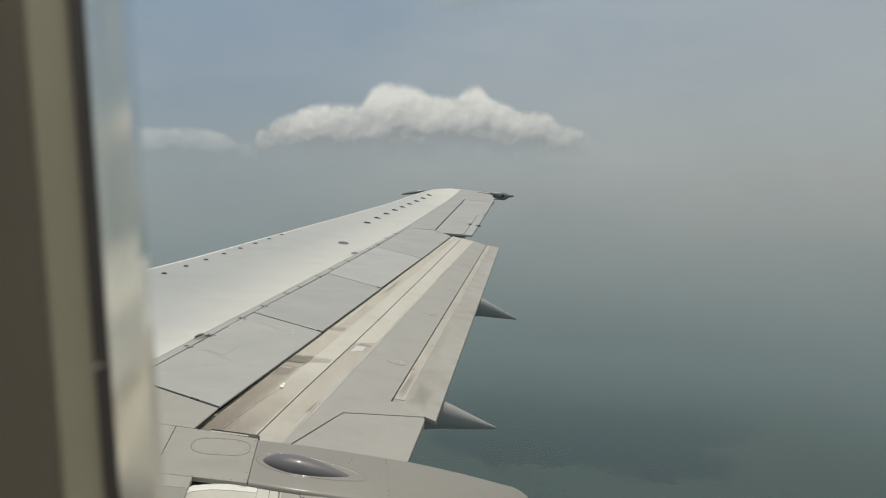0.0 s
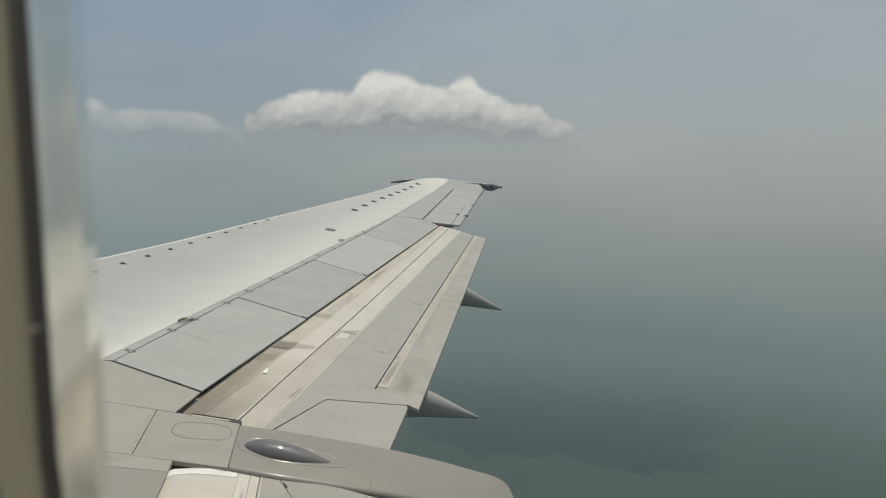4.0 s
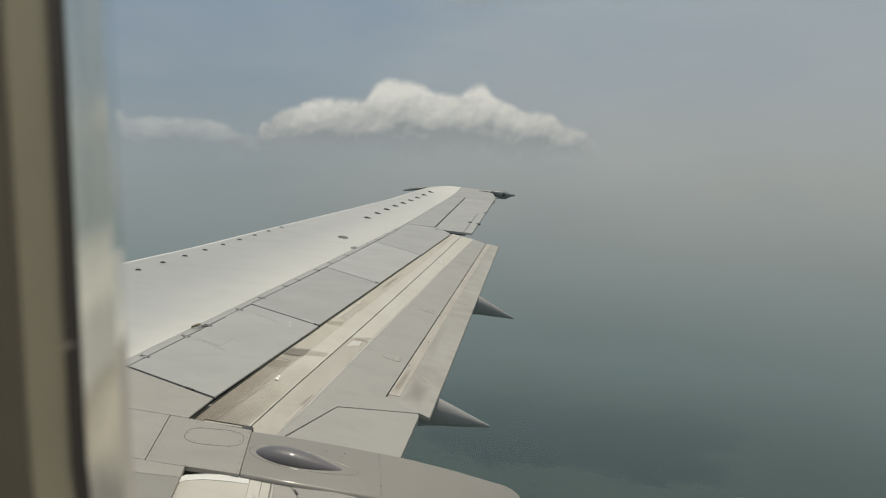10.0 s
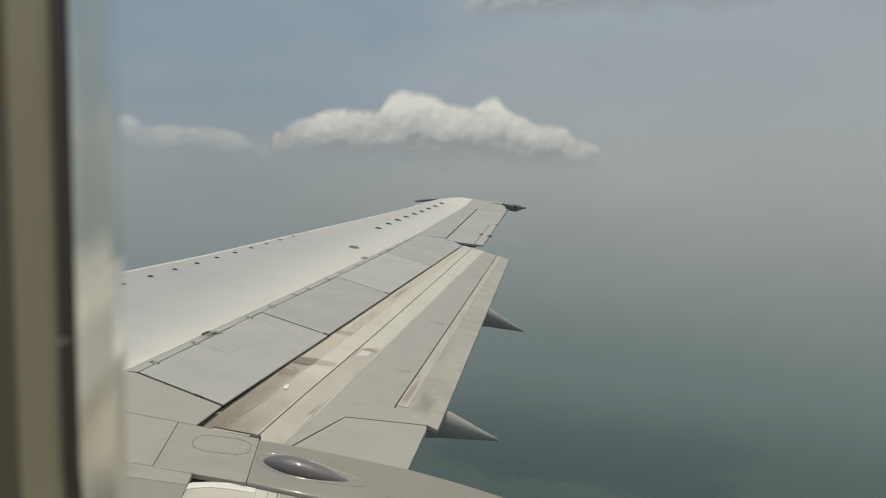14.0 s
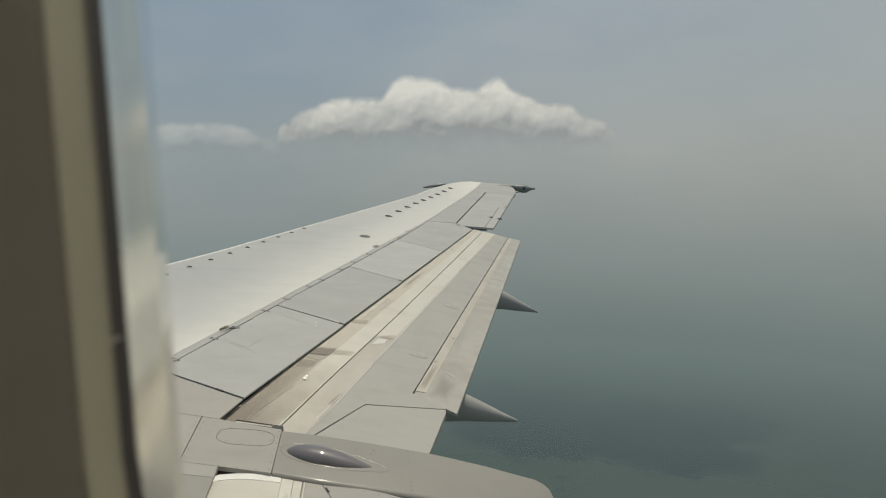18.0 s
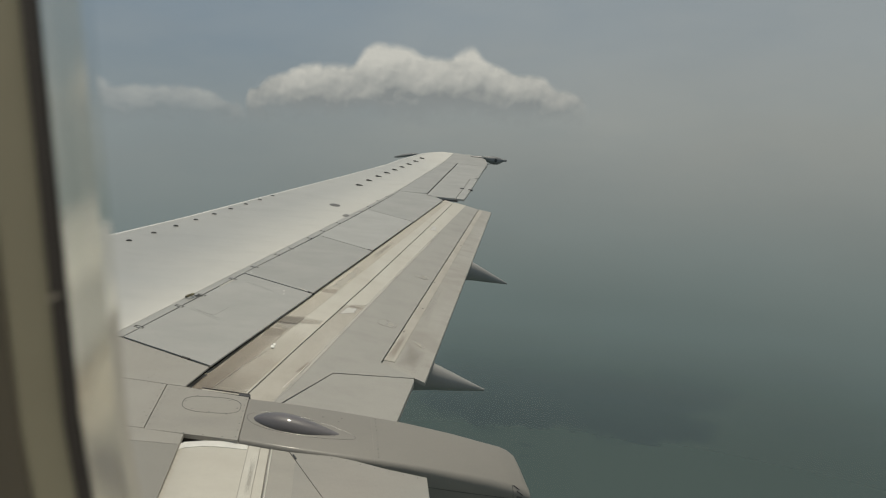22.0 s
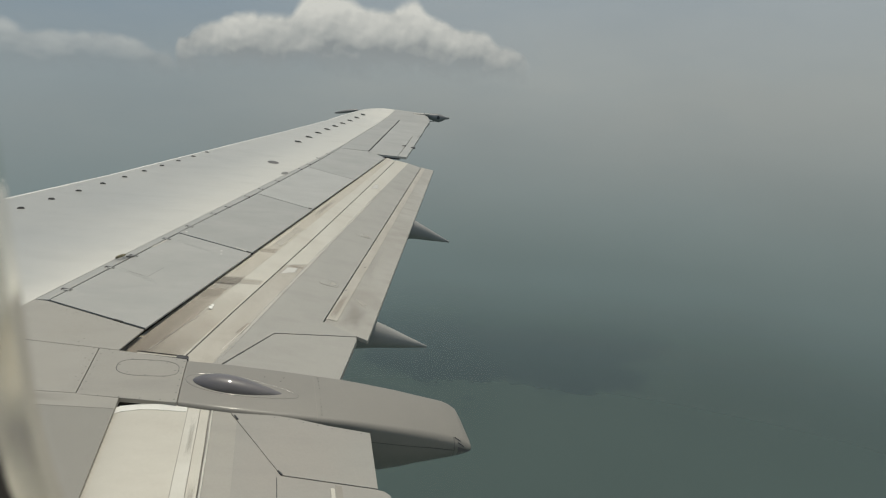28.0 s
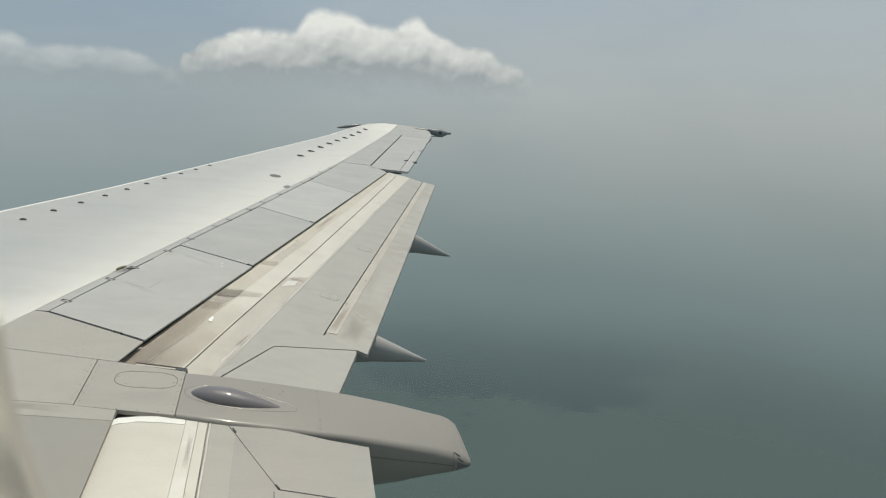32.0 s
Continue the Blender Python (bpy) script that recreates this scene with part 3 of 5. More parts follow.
def bar_on(name, x, y, dx, dy, w, lift, mat, parent, label=""):
    """A short flat bar on the skin from (x, y) along (dx, dy), w wide."""
    k = w / 2 / math.hypot(dx, dy)
    px, py = -dy * k, dx * k
    return part(name, slab([(x + px, y + py), (x - px, y - py), (x + dx - px, y + dy - py), (x + dx + px, y + dy + py)], top, 0.012, lift, 0.0006), mat, parent, label)


for i, (x, y) in enumerate(NOTCHES):
    big = 1.0 if i < 5 else 0.8
    n = bar_on("hinge_notch", x, y, 0.044 * big, -0.020 * big, 0.010, 0.0022, M_GAP, wing, "small dark hinge notch")
    bar_on("slot", x - 0.003, y - 0.020, 0.006, 0.022, 0.006, 0.0024, M_GAP, n)
    bar_on("hinge_lug", x + 0.012, y - 0.022, 0.030 * big, -0.012 * big, 0.014, 0.0050, M_PANEL, n, "small grey hinge lug")
    bar_on("slot", x + 0.045 * big, y - 0.040, 0.008, 0.022, 0.006, 0.0024, M_GAP, n)
# glint on the hinge line, painted as a pale bar
bar_on("pale_bar", 4.938, 6.157, 0.072, 0.168, 0.012, 0.003, M_SEALANT, wing, "white glint bar painted along the hinge")
bar_on("pale_bar", 5.481, 6.236, 0.07, -0.064, 0.012, 0.003, M_CREAMW, wing, "pale sealant in the spoiler joint")
bar_on("joint_notch", 5.555, 6.170, 0.04, -0.036, 0.016, 0.0028, M_GAP, wing, "dark notch in the spoiler joint")
bar_on("joint_notch", 4.93, 5.056, 0.045, -0.026, 0.014, 0.0028, M_GAP, wing, "dark notch in the spoiler joint")
bar_on("joint_notch", 6.055, 7.385, 0.03, -0.024, 0.014, 0.0028, M_GAP, wing, "dark notch in the spoiler joint")
# sun glints on the spoiler, painted as small pale discs
for x, y, r in ((5.388, 6.088, 0.008), (5.110, 6.510, 0.011), (5.385, 6.150, 0.010)):
    glint = part("glint_mark", disc(r * 0.8, r * 1.3, 0.0008, 9), M_CHIPGLINT, wing, "small bright sun glint painted as a chip")
    glint.location = (x, y, top(x, y) + 0.002)
cap = part("strip_cap", disc(0.034, 0.055, 0.003, 18), M_RIVET, wing, "oval flush fitting on the hinge strip")
cap.location, cap.rotation_euler = (5.862, 8.665, top(5.862, 8.665) + 0.001), (0.158, 0.085, -0.3)
part("patch_outline", tube([(x, y, top(x, y) + 0.0008) for x, y in ((4.872, 5.712), (4.985, 5.643), (4.995, 5.645), (5.062, 5.795))], 0.0011, 5), M_RIVET, spoilers[0], "faint outline of a repair patch")
for x, y, n in ((4.79, 5.735, 8), (5.05, 6.30, 9)):
    mark_on(wing, top, [(x, y), (x + 0.02, y + 0.05), (x + 0.035 * n, y - 0.026 * n + 0.05), (x + 0.034 * n, y - 0.026 * n)], M_TRACE, "faint grime trail behind a hinge", 0.0016)

# tie-down ring fitting
ring = part("ring_fitting", tube([(4.785 + 0.026 * math.cos(t), 5.925 + 0.022 * math.sin(t), top(4.785, 5.925) + 0.014 + 0.008 * math.cos(t)) for t in [2 * math.pi * i / 16 for i in range(16)]], 0.0062, 7, True), M_BRASS, wing, "small brass-coloured ring fitting", 60)
part("ring_arm", tube([(4.815, 5.93, top(4.815, 5.93) + 0.010), (4.84, 5.945, top(4.84, 5.945) + 0.008), (4.86, 5.955, top(4.86, 5.955) + 0.003)], 0.006), M_STEEL, ring)

# dark flush vents along the nose, and the oval filler cap
for i in range(10):
    s = i / 9
    x, y = 3.93 + 1.06 * s, 6.81 + 2.55 * s
    v = part("vent", half_disc(0.022, 0.034, 0.003, 14), M_GAP, wing)
    v.location, v.rotation_euler = (x, y, top(x, y) + 0.001), (0.158, 0.085, 0.25)
for i in range(9):
    s = i / 8
    x, y = 6.08 + 1.35 * s, 10.60 + 3.22 * s + 0.15 * math.sin(math.pi * s)
    v = part("vent", half_disc(0.046, 0.078, 0.004, 14), M_GAP, wing)
    v.location, v.rotation_euler = (x, y, top(x, y) + 0.003), (0.158 + 0.10 * s, 0.085, 0.3)
v = part("filler_cap", disc(0.062, 0.075, 0.003, 20), M_BOLT, wing, "oval grey filler cap")
v.location, v.rotation_euler = (5.74, 9.16, top(5.74, 9.16)), (0.158, 0.085, 0.2)

# tip: dark rear light housing and the lens on the nose
rows = []
for x, h, w, c in ((8.55, 0.012, 0.05, 2.43), (8.75, 0.03, 0.06, 2.41), (8.92, 0.065, 0.075, 2.375), (9.06, 0.090, 0.085, 2.350), (9.14, 0.088, 0.08, 2.345), (9.21, 0.055, 0.055, 2.345), (9.27, 0.028, 0.03, 2.348), (9.34, 0.024, 0.024, 2.350), (9.35, 0.008, 0.01, 2.350)):
    rows.append([(x, 14.50 + w * math.cos(t), c + h * math.sin(t)) for t in [2 * math.pi * k / 10 for k in range(10)]])
housing = part("tip_light_housing", grid_solid(rows, True), M_LENS, wing, "dark pointed wingtip light housing", 50)
part("rear_light", tube([(8.80, 14.42, 2.425), (8.88, 14.42, 2.418)], 0.022), M_CHIPGLINT, housing, "small white lens")
part("lamp_window", disc(0.030, 0.035, 0.004, 14), M_DARK, housing, "dark round lamp window").matrix_local = Matrix.Translation((9.09, 14.418, 2.352)) @ Matrix.Rotation(radians(90), 4, "X")
part("discharge_wick", tube([(8.72, 13.95, 2.26), (8.95, 13.98, 2.28)], 0.008), M_DARK, wing)
rows = []
for s in range(9):
    t = s / 8
    w = math.sin(math.pi * min(1, t * 0.93 + 0.07)) ** 0.6
    rows.append([(6.93 + 0.5 * t, 14.42 + 0.05 * w * math.cos(a), 2.385 + 0.075 * t + 0.034 * w * math.sin(a)) for a in [2 * math.pi * k / 10 for k in range(10)]])
part("tip_lens", grid_solid(rows, True), M_LENS, wing, "dark smoked wingtip lens fairing", 50)


# ---- outboard flap ----
def flap_top(x, y):
    return 1.05 + 0.1237 * (y - 4.93) - 0.25 * (x - 5.11 - 0.4145 * (y - 4.93))


gap_x = between((4.6, 5.219), (5.3, 5.489), (6.5, 5.966), (8.5, 6.741), (10.3, 7.428))
band_x = between((4.6, 5.3606), (7.0, 6.299), (8.5, 6.890), (10.3, 7.606))
aft_x = line(5.892, 5.0, 0.3600)
te_x = line(6.212, 5.0, 0.3310)
flap = thing("outboard_flap", "worn cream and grey slotted flap slightly lowered behind the spoilers", "flap")


def on_fore(y, u):
    """Station u of the fore flap's visible chord."""
    a = spoiler_end_x(y) + 0.02
    return a + (gap_x(y) - 0.006 - a) * u


def nose_drop(y):
    """How far the fore flap's nose lies below the spoilers' trailing edge."""
    return 0.023 + 0.020 * max(0.0, 1 - (y - 4.65) / 1.0)


def fore_z(x, y):
    """Height of the fore flap's skin: a rolled nose, then the flat top."""
    a = spoiler_end_x(y)
    zt = top(a, y) - nose_drop(y)
    return float(np.interp(x, (a - 0.02, a + 0.005, a + 0.06, a + 0.12, a + 1.0), (zt - 0.004, zt, flap_top(a + 0.06, y) + 0.45 * (zt - flap_top(a, y)), flap_top(a + 0.12, y), flap_top(a + 1.0, y))))


rows = []
for y in [4.67 + 5.55 * i / 24 for i in range(25)]:
    a, b = spoiler_end_x(y), gap_x(y) - 0.003
    gap = nose_drop(y)
    zt = top(a, y)
    row = [(a - 0.12, y, zt - gap - 0.06)] + [(x, y, fore_z(x, y)) for x in (a - 0.02, a + 0.005, a + 0.03, a + 0.06, a + 0.09, a + 0.12, (a + 0.12 + b) / 2, b)]
    row += [(b, y, flap_top(b, y) - 0.05), (a, y, flap_top(a, y) - 0.16)]
    rows.append(row)
fore = part("fore_flap", grid_solid(rows, True), M_CREAM, flap, "cream fore flap with brown grime", 35)
# beam below the flap gap, the gap's shade put into its colour
part("flap_beam", plate(4.68, 10.18, lambda y: gap_x(y) - 0.10, between((4.68, 5.45), (5.35, 5.98), (5.6, 6.14), (10.2, 7.80)), flap_top, 0.05, 24, 2, -0.065), M_GAP, flap, "inner flap beam coloured dark for the shade in the gap")
part("nose_band", plate(4.69, 10.18, lambda y: on_fore(y, -0.22), lambda y: on_fore(y, float(np.interp(y, (4.7, 5.0, 5.1, 5.6, 10.2), (0.28, 0.29, 0.36, 0.375, 0.42)))), fore_z, 0.003, 44, 8, 0.0014), M_TAN, fore, "tan worn metal band along the flap nose", 40)
mid = part("mid_flap", slab([(gap_x(y) + 0.005, y) for y in (4.67, 5.3, 6.5, 8.5, 10.25)] + [(7.56, 10.26), (aft_x(10.20) - 0.003, 10.20), (aft_x(5.42) - 0.003, 5.42), (6.24, 5.317), (6.24, 5.3095), (5.743, 5.191), (5.386, 4.670)], flap_top, 0.05, 0.0, 0.0012), M_FLAP, flap, "grey middle flap panel")
part("nose_skin", plate(4.69, 6.14, lambda y: gap_x(y) + 0.006, band_x, flap_top, 0.004, 10, 3, 0.0012), M_CREAM2, mid, "tan worn metal strip")
part("nose_skin", plate(6.145, 10.24, lambda y: gap_x(y) + 0.006, band_x, flap_top, 0.004, 10, 3, 0.0012), M_CREAM, mid, "worn cream metal strip")
aft = part("aft_flap", slab([(aft_x(5.42) + 0.003, 5.41), (aft_x(10.24) + 0.003, 10.245), (te_x(10.25) + 0.012, 10.25), (te_x(5.29), 5.29)], flap_top, 0.022, -0.004, 0.002), M_FLAPAFT, flap, "grime-stained grey aft flap")
part("nose_skin", plate(5.46, 10.19, lambda y: aft_x(y) + 0.006, lambda y: aft_x(y) + 0.058 + 0.0035 * (10.5 - y), flap_top, 0.006, 8, 2, -0.0005), M_CREAM2, aft, "worn cream strip")
part("end_panel", slab([(5.389, 4.665), (5.7455, 5.1875), (6.24, 5.3068), (6.236, 5.268), (6.072, 4.78), (5.60, 4.60), (5.42, 4.62)], flap_top, 0.03, -0.003, 0.0012), M_FLAP, flap, "grey flap end panel")
part("end_plate", slab([(5.10, 4.745), (5.335, 4.695), (5.335, 4.672), (5.10, 4.722)], top, 0.03, -0.010, 0.003), M_CREAM2, flap, "pale flap edge plate")
part("end_seam", tube([(5.10 + 0.235 * k / 5, 4.7475 - 0.05 * k / 5, top(5.10 + 0.235 * k / 5, 4.7475 - 0.05 * k / 5) - 0.008) for k in range(6)], 0.003, 5), M_GAP, flap, "dark seam")
part("end_bracket", slab([(5.285, 4.7075), (5.34, 4.6955), (5.34, 4.672), (5.285, 4.684)], top, 0.03, -0.006, 0.002), M_DARK, flap, "dark end bracket")


def zone(ya, yb, u0, u1):
    """Four corners on the fore flap, from u0 to u1 of its visible chord."""
    return [(on_fore(ya, u0), ya), (on_fore(yb, u0), yb), (on_fore(yb, u1), yb), (on_fore(ya, u1), ya)]


def film_on(parent, zf, pts, mat, label, lift, n=6, along=(0, 1), across=(0, 1)):
    """A film of dirt over four corners, fine enough to follow a curved skin; along and across say how far it fades at its ends."""
    bm = bmesh.new()
    uv = bm.loops.layers.uv.new("film")
    (ax, ay), (bx, by), (cx, cy), (dx, dy) = pts

    def at(i, j):
        u, v = i / n, j / n
        x = (ax * (1 - u) + bx * u) * (1 - v) + (dx * (1 - u) + cx * u) * v
        y = (ay * (1 - u) + by * u) * (1 - v) + (dy * (1 - u) + cy * u) * v
        return x, y, zf(x, y) + lift
    vs = [[bm.verts.new(at(i, j)) for j in range(n + 1)] for i in range(n + 1)]
    for i in range(n):
        for j in range(n):
            f = bm.faces.new((vs[i][j], vs[i + 1][j], vs[i + 1][j + 1], vs[i][j + 1]))
            for loop, (p, q) in zip(f.loops, ((i, j), (i + 1, j), (i + 1, j + 1), (i, j + 1))):
                loop[uv].uv = (along[0] + (along[1] - along[0]) * p / n, across[0] + (across[1] - across[0]) * q / n)
    return part("patch", bm, mat, parent, label)


film_on(fore, fore_z, zone(4.685, 6.2, -0.1, 0.44), M_SMUDGE, "thin brown grime along the flap nose", 0.0050, 12, (0.3, 1), (0.25, 0.9))
film_on(fore, fore_z, zone(4.685, 5.70, -0.1, 0.995), M_STAIN, "brown grime at the flap end", 0.0070, 12, (0.5, 1), (0.22, 0.78))
film_on(fore, fore_z, zone(4.685, 5.15, -0.1, 0.995), M_SMUDGE, "brown grime at the flap end", 0.0062, 12, (0.4, 1), (0.22, 0.78))
film_on(fore, fore_z, [(5.379, 5.637), (5.440, 5.761), (5.558, 5.817), (5.508, 5.679)], M_BAND, "grey-brown grime band across the flap", 0.0042, 6, (0.22, 0.95), (0.3, 0.76))
film_on(fore, fore_z, [(5.385, 5.628), (5.390, 5.652), (5.512, 5.694), (5.508, 5.670)], M_BAND, "dark edge of the grime band", 0.0046, 6, (0.1, 0.9), (0.1, 1))
film_on(fore, fore_z, [(5.507, 5.700), (5.556, 5.806), (5.676, 5.812), (5.653, 5.742)], M_STAIN, "brown grime band across the flap", 0.0038, 6, (0.3, 0.9), (0.35, 0.85))
film_on(fore, fore_z, [(5.352, 5.567), (5.403, 5.640), (5.497, 5.664), (5.445, 5.576)], M_PALE, "pale worn patch", 0.0040, 6, (0.1, 0.8), (0.2, 0.8))
film_on(fore, fore_z, [(5.300, 5.400), (5.343, 5.548), (5.445, 5.580), (5.413, 5.470)], M_STAIN, "brown grime patch", 0.0036, 6, (0.0, 0.75), (0.3, 0.8))
film_on(fore, fore_z, [(5.648, 6.240), (5.631, 6.310), (5.773, 6.375), (5.759, 6.288)], M_STAIN, "brown smear across the flap", 0.0036, 6, (0.2, 0.9), (0.3, 0.8))
film_on(fore, fore_z, zone(6.30, 6.95, 0.0, 0.40), M_PALE, "pale worn stretch of the nose", 0.0032)
film_on(fore, fore_z, zone(7.2, 7.9, 0.0, 0.30), M_SMUDGE, "thin brown grime", 0.0032)
film_on(mid, flap_top, [(5.768, 5.955), (5.831, 6.093), (5.916, 6.125), (5.906, 6.040)], M_FLAKE, "flaked white paint patch", 0.0032, 6, (0.05, 0.95), (0.05, 0.95))
film_on(mid, flap_top, [(5.846, 6.112), (5.868, 6.155), (5.990, 6.214), (5.944, 6.104)], M_STAIN, "brown stain beside the flaked paint", 0.0034, 6, (0.2, 0.8), (0.2, 0.8))
film_on(mid, flap_top, [(5.530, 5.115), (5.600, 5.262), (5.616, 5.240), (5.560, 5.105)], M_STAIN, "brown stain along the strip", 0.0030, 6, (0.1, 0.9), (0.2, 0.8))
for ya, yb, ends in ((4.80, 5.70, (0.0, 0.7)), (5.68, 6.9, (0.25, 0.75)), (6.88, 8.6, (0.25, 1.0))):
    film_on(mid, flap_top, [(band_x(ya) - 0.008, ya), (band_x(yb) - 0.008, yb), (band_x(yb) + 0.022, yb), (band_x(ya) + 0.022, ya)], M_FILLER, "pale worn sealant line", 0.0028, 10, ends, (0.0, 1))
film_on(mid, flap_top, [(6.800, 8.56), (6.895, 8.80), (6.935, 8.81), (6.895, 8.58)], M_FLAKE, "flaked white paint patch", 0.0032, 6, (0.0, 1), (0.05, 0.95))
film_on(aft, flap_top, [(6.045, 5.430), (6.235, 5.900), (6.285, 5.925), (6.105, 5.410)], M_STAIN, "brown grime on the aft flap strip", 0.0012)
film_on(aft, flap_top, [(6.10, 5.40), (6.27, 5.80), (6.40, 5.70), (6.26, 5.34)], M_SMUDGE, "thin brown grime at the flap corner", -0.0020)
film_on(aft, flap_top, [(6.28, 5.80), (6.31, 5.83), (6.385, 5.745), (6.35, 5.70)], M_PALE, "pale scuff on the aft flap", -0.0012)
film_on(aft, flap_top, [(6.30, 6.05), (6.62, 6.95), (6.70, 6.90), (6.42, 6.02)], M_TRACE, "faint grime trail on the aft flap", -0.0014)
# two more sun glints, painted on the fore flap
for x, y, r in ((5.384, 5.338, 0.013), (5.392, 5.364, 0.010)):
    film_on(fore, fore_z, [(x - r, y - r * 1.5), (x - r, y + r * 1.5), (x + r, y + r * 1.5), (x + r, y - r * 1.5)], M_GLINT, "small bright sun glint painted as a chip", 0.0078, 4)
for y in (5.918, 6.385, 7.007, 8.3):
    x = aft_x(y) + (0.018 if y in (5.918, 7.007) else 0.050)
    b = part("bolt_head", disc(0.009, 0.011, 0.003, 10), M_SMUDGE2, aft, "small grimy bolt head")
    b.location = (x, y, flap_top(x, y) - 0.001)
for x0, y0, x1, y1, r, owner in ((5.136, 4.830, 5.183, 4.933, 0.0030, fore), (5.190, 4.948, 5.251, 5.081, 0.0026, fore), (5.262, 5.105, 5.345, 5.262, 0.0018, fore), (5.475, 4.94, 5.60, 5.225, 0.0020, mid)):
    part("scratch", tube([(x0 + (x1 - x0) * k / 3, y0 + (y1 - y0) * k / 3, flap_top(x0 + (x1 - x0) * k / 3, y0 + (y1 - y0) * k / 3) + 0.0016) for k in range(4)], r, 5), M_CHIPGLINT, owner, "pale scratch")


def wear_pad(cx, cy):
    """A shallow rounded patch over an inner fitting, scuffed at its middle."""
    out = []
    for i in range(28):
        t = 2 * math.pi * i / 28
        u, v = math.copysign(abs(math.cos(t)) ** 0.55, math.cos(t)), math.copysign(abs(math.sin(t)) ** 0.55, math.sin(t))
        out.append((cx + 0.066 * u + 0.014 * v, cy + 0.046 * v - 0.012 * u))
    pad = part("wear_pad", slab(out, flap_top, 0.004, 0.0016, 0.0008), M_FLAP, mid, "rounded raised pad on the flap")
    part("pad_rim", tube([(x, y, flap_top(x, y) + 0.0006) for x, y in out], 0.0016, 5, True), M_SMUDGE2, pad, "faint grimy outline")
    film_on(pad, flap_top, [(cx - 0.02, cy - 0.035), (cx + 0.0, cy + 0.03), (cx + 0.07, cy + 0.015), (cx + 0.05, cy - 0.045)], M_PALE, "pale scuff", 0.0034)


wear_pad(6.128, 5.982)
wear_pad(6.520, 7.072)

# ---- flap track fairings ----
def track_cone(y, xt, zt, xr, zr, r, label):
    t = thing("flap_track_fairing", label, "fairing", "flap track fairings")
    rows = []
    for s in range(13):
        f = s / 12
        x = xr - 0.75 + (xt - xr + 0.75) * f
        u = max(0.0, (x - xr) / (xt - xr))
        rad = r * (1 - u) ** 0.85 if u > 0 else r * (0.55 + 0.45 * min(1, f * 2.5))
        c = zr + (zt - zr) * u
        rad = max(rad, 0.008)
        rows.append([(x, y + rad * 0.75 * math.cos(a), c + rad * math.sin(a)) for a in [2 * math.pi * k / 18 for k in range(18)]])
    part("shell", grid_solid(rows, True), M_CONE, t, "", 50)
    return t


track_cone(5.65, 6.78, 0.625, 6.38, 0.752, 0.104, "grey pointed flap track fairing under the flap")
track_cone(7.9, 7.561, 0.944, 7.16, 1.094, 0.104, "grey pointed flap track fairing under the outer flap")

fairing = thing("inboard_fairing", "long glossy grey flap fairing with a blister", "fairing")
FAIR = ((5.342, 4.295, 4.655, 0.965, 1.022, 0.80), (5.55, 4.270, 4.640, 0.925, 0.990, 0.66), (5.80, 4.262, 4.625, 0.872, 0.941, 0.54), (6.10, 4.276, 4.608, 0.797, 0.877, 0.450), (6.35, 4.300, 4.595, 0.718, 0.808, 0.452),
        (6.50, 4.316, 4.583, 0.668, 0.762, 0.470), (6.60, 4.328, 4.576, 0.628, 0.732, 0.487), (6.645, 4.336, 4.572, 0.606, 0.709, 0.497), (6.675, 4.344, 4.560, 0.590, 0.684, 0.507), (6.695, 4.350, 4.518, 0.576, 0.640, 0.517), (6.712, 4.365, 4.425, 0.560, 0.578, 0.535))


def fairing_section(x):
    """The fairing's outline across at station x: keel, inner side, rolled edge, top, rolled edge, outer side."""
    cols = list(zip(*FAIR))
    y0, y1, z0, z1, zb = [float(np.interp(x, cols[0], c)) for c in cols[1:]]
    r = min(float(np.interp(x, (5.35, 5.9, 6.3, 6.6), (0.016, 0.019, 0.025, 0.030))), 0.24 * (y1 - y0), 0.4 * (z0 - zb))
    q = min(0.018, 0.2 * (y1 - y0))
    yk = 0.55 * y0 + 0.45 * y1
    slope = (z1 - z0) / (y1 - y0)
    pts = [(x, yk, zb), (x, y0 + 0.30 * (yk - y0), z0 - r - 0.72 * (z0 - r - zb)), (x, y0 + 0.03 * (yk - y0), z0 - r - 0.30 * (z0 - r - zb))]
    for k in range(6):
        a = math.pi / 2 * k / 5
        pts.append((x, y0 + r * (1 - math.cos(a)), z0 - r + r * math.sin(a) + slope * r * (1 - math.cos(a))))
    for k in (0.33, 0.66):
        y = y0 + r + (y1 - y0 - r - q) * k
        pts.append((x, y, z0 + slope * (y - y0) + 0.004))
    for k in range(6):
        a = math.pi / 2 * k / 5
        pts.append((x, y1 - q * (1 - math.sin(a)), z1 - q * (1 - math.cos(a)) - slope * q * (1 - math.sin(a))))
    pts.append((x, y1 - 0.3 * (y1 - yk), zb + 0.25 * (z1 - zb)))
    return pts


stations = [5.342 + (6.5 - 5.342) * i / 16 for i in range(17)] + [6.53, 6.56, 6.58, 6.60, 6.62, 6.64, 6.655, 6.665, 6.675, 6.685, 6.695, 6.704, 6.712]
part("shell", grid_solid([fairing_section(x) for x in stations], True), M_FAIR, fairing, "", 50)


def fairing_top(x, y):
    c = list(zip(*FAIR))
    y0, y1, z0, z1 = [float(np.interp(x, c[0], q)) for q in c[1:5]]
    return z0 + (z1 - z0) * (y - y0) / (y1 - y0) + 0.004


rows = []
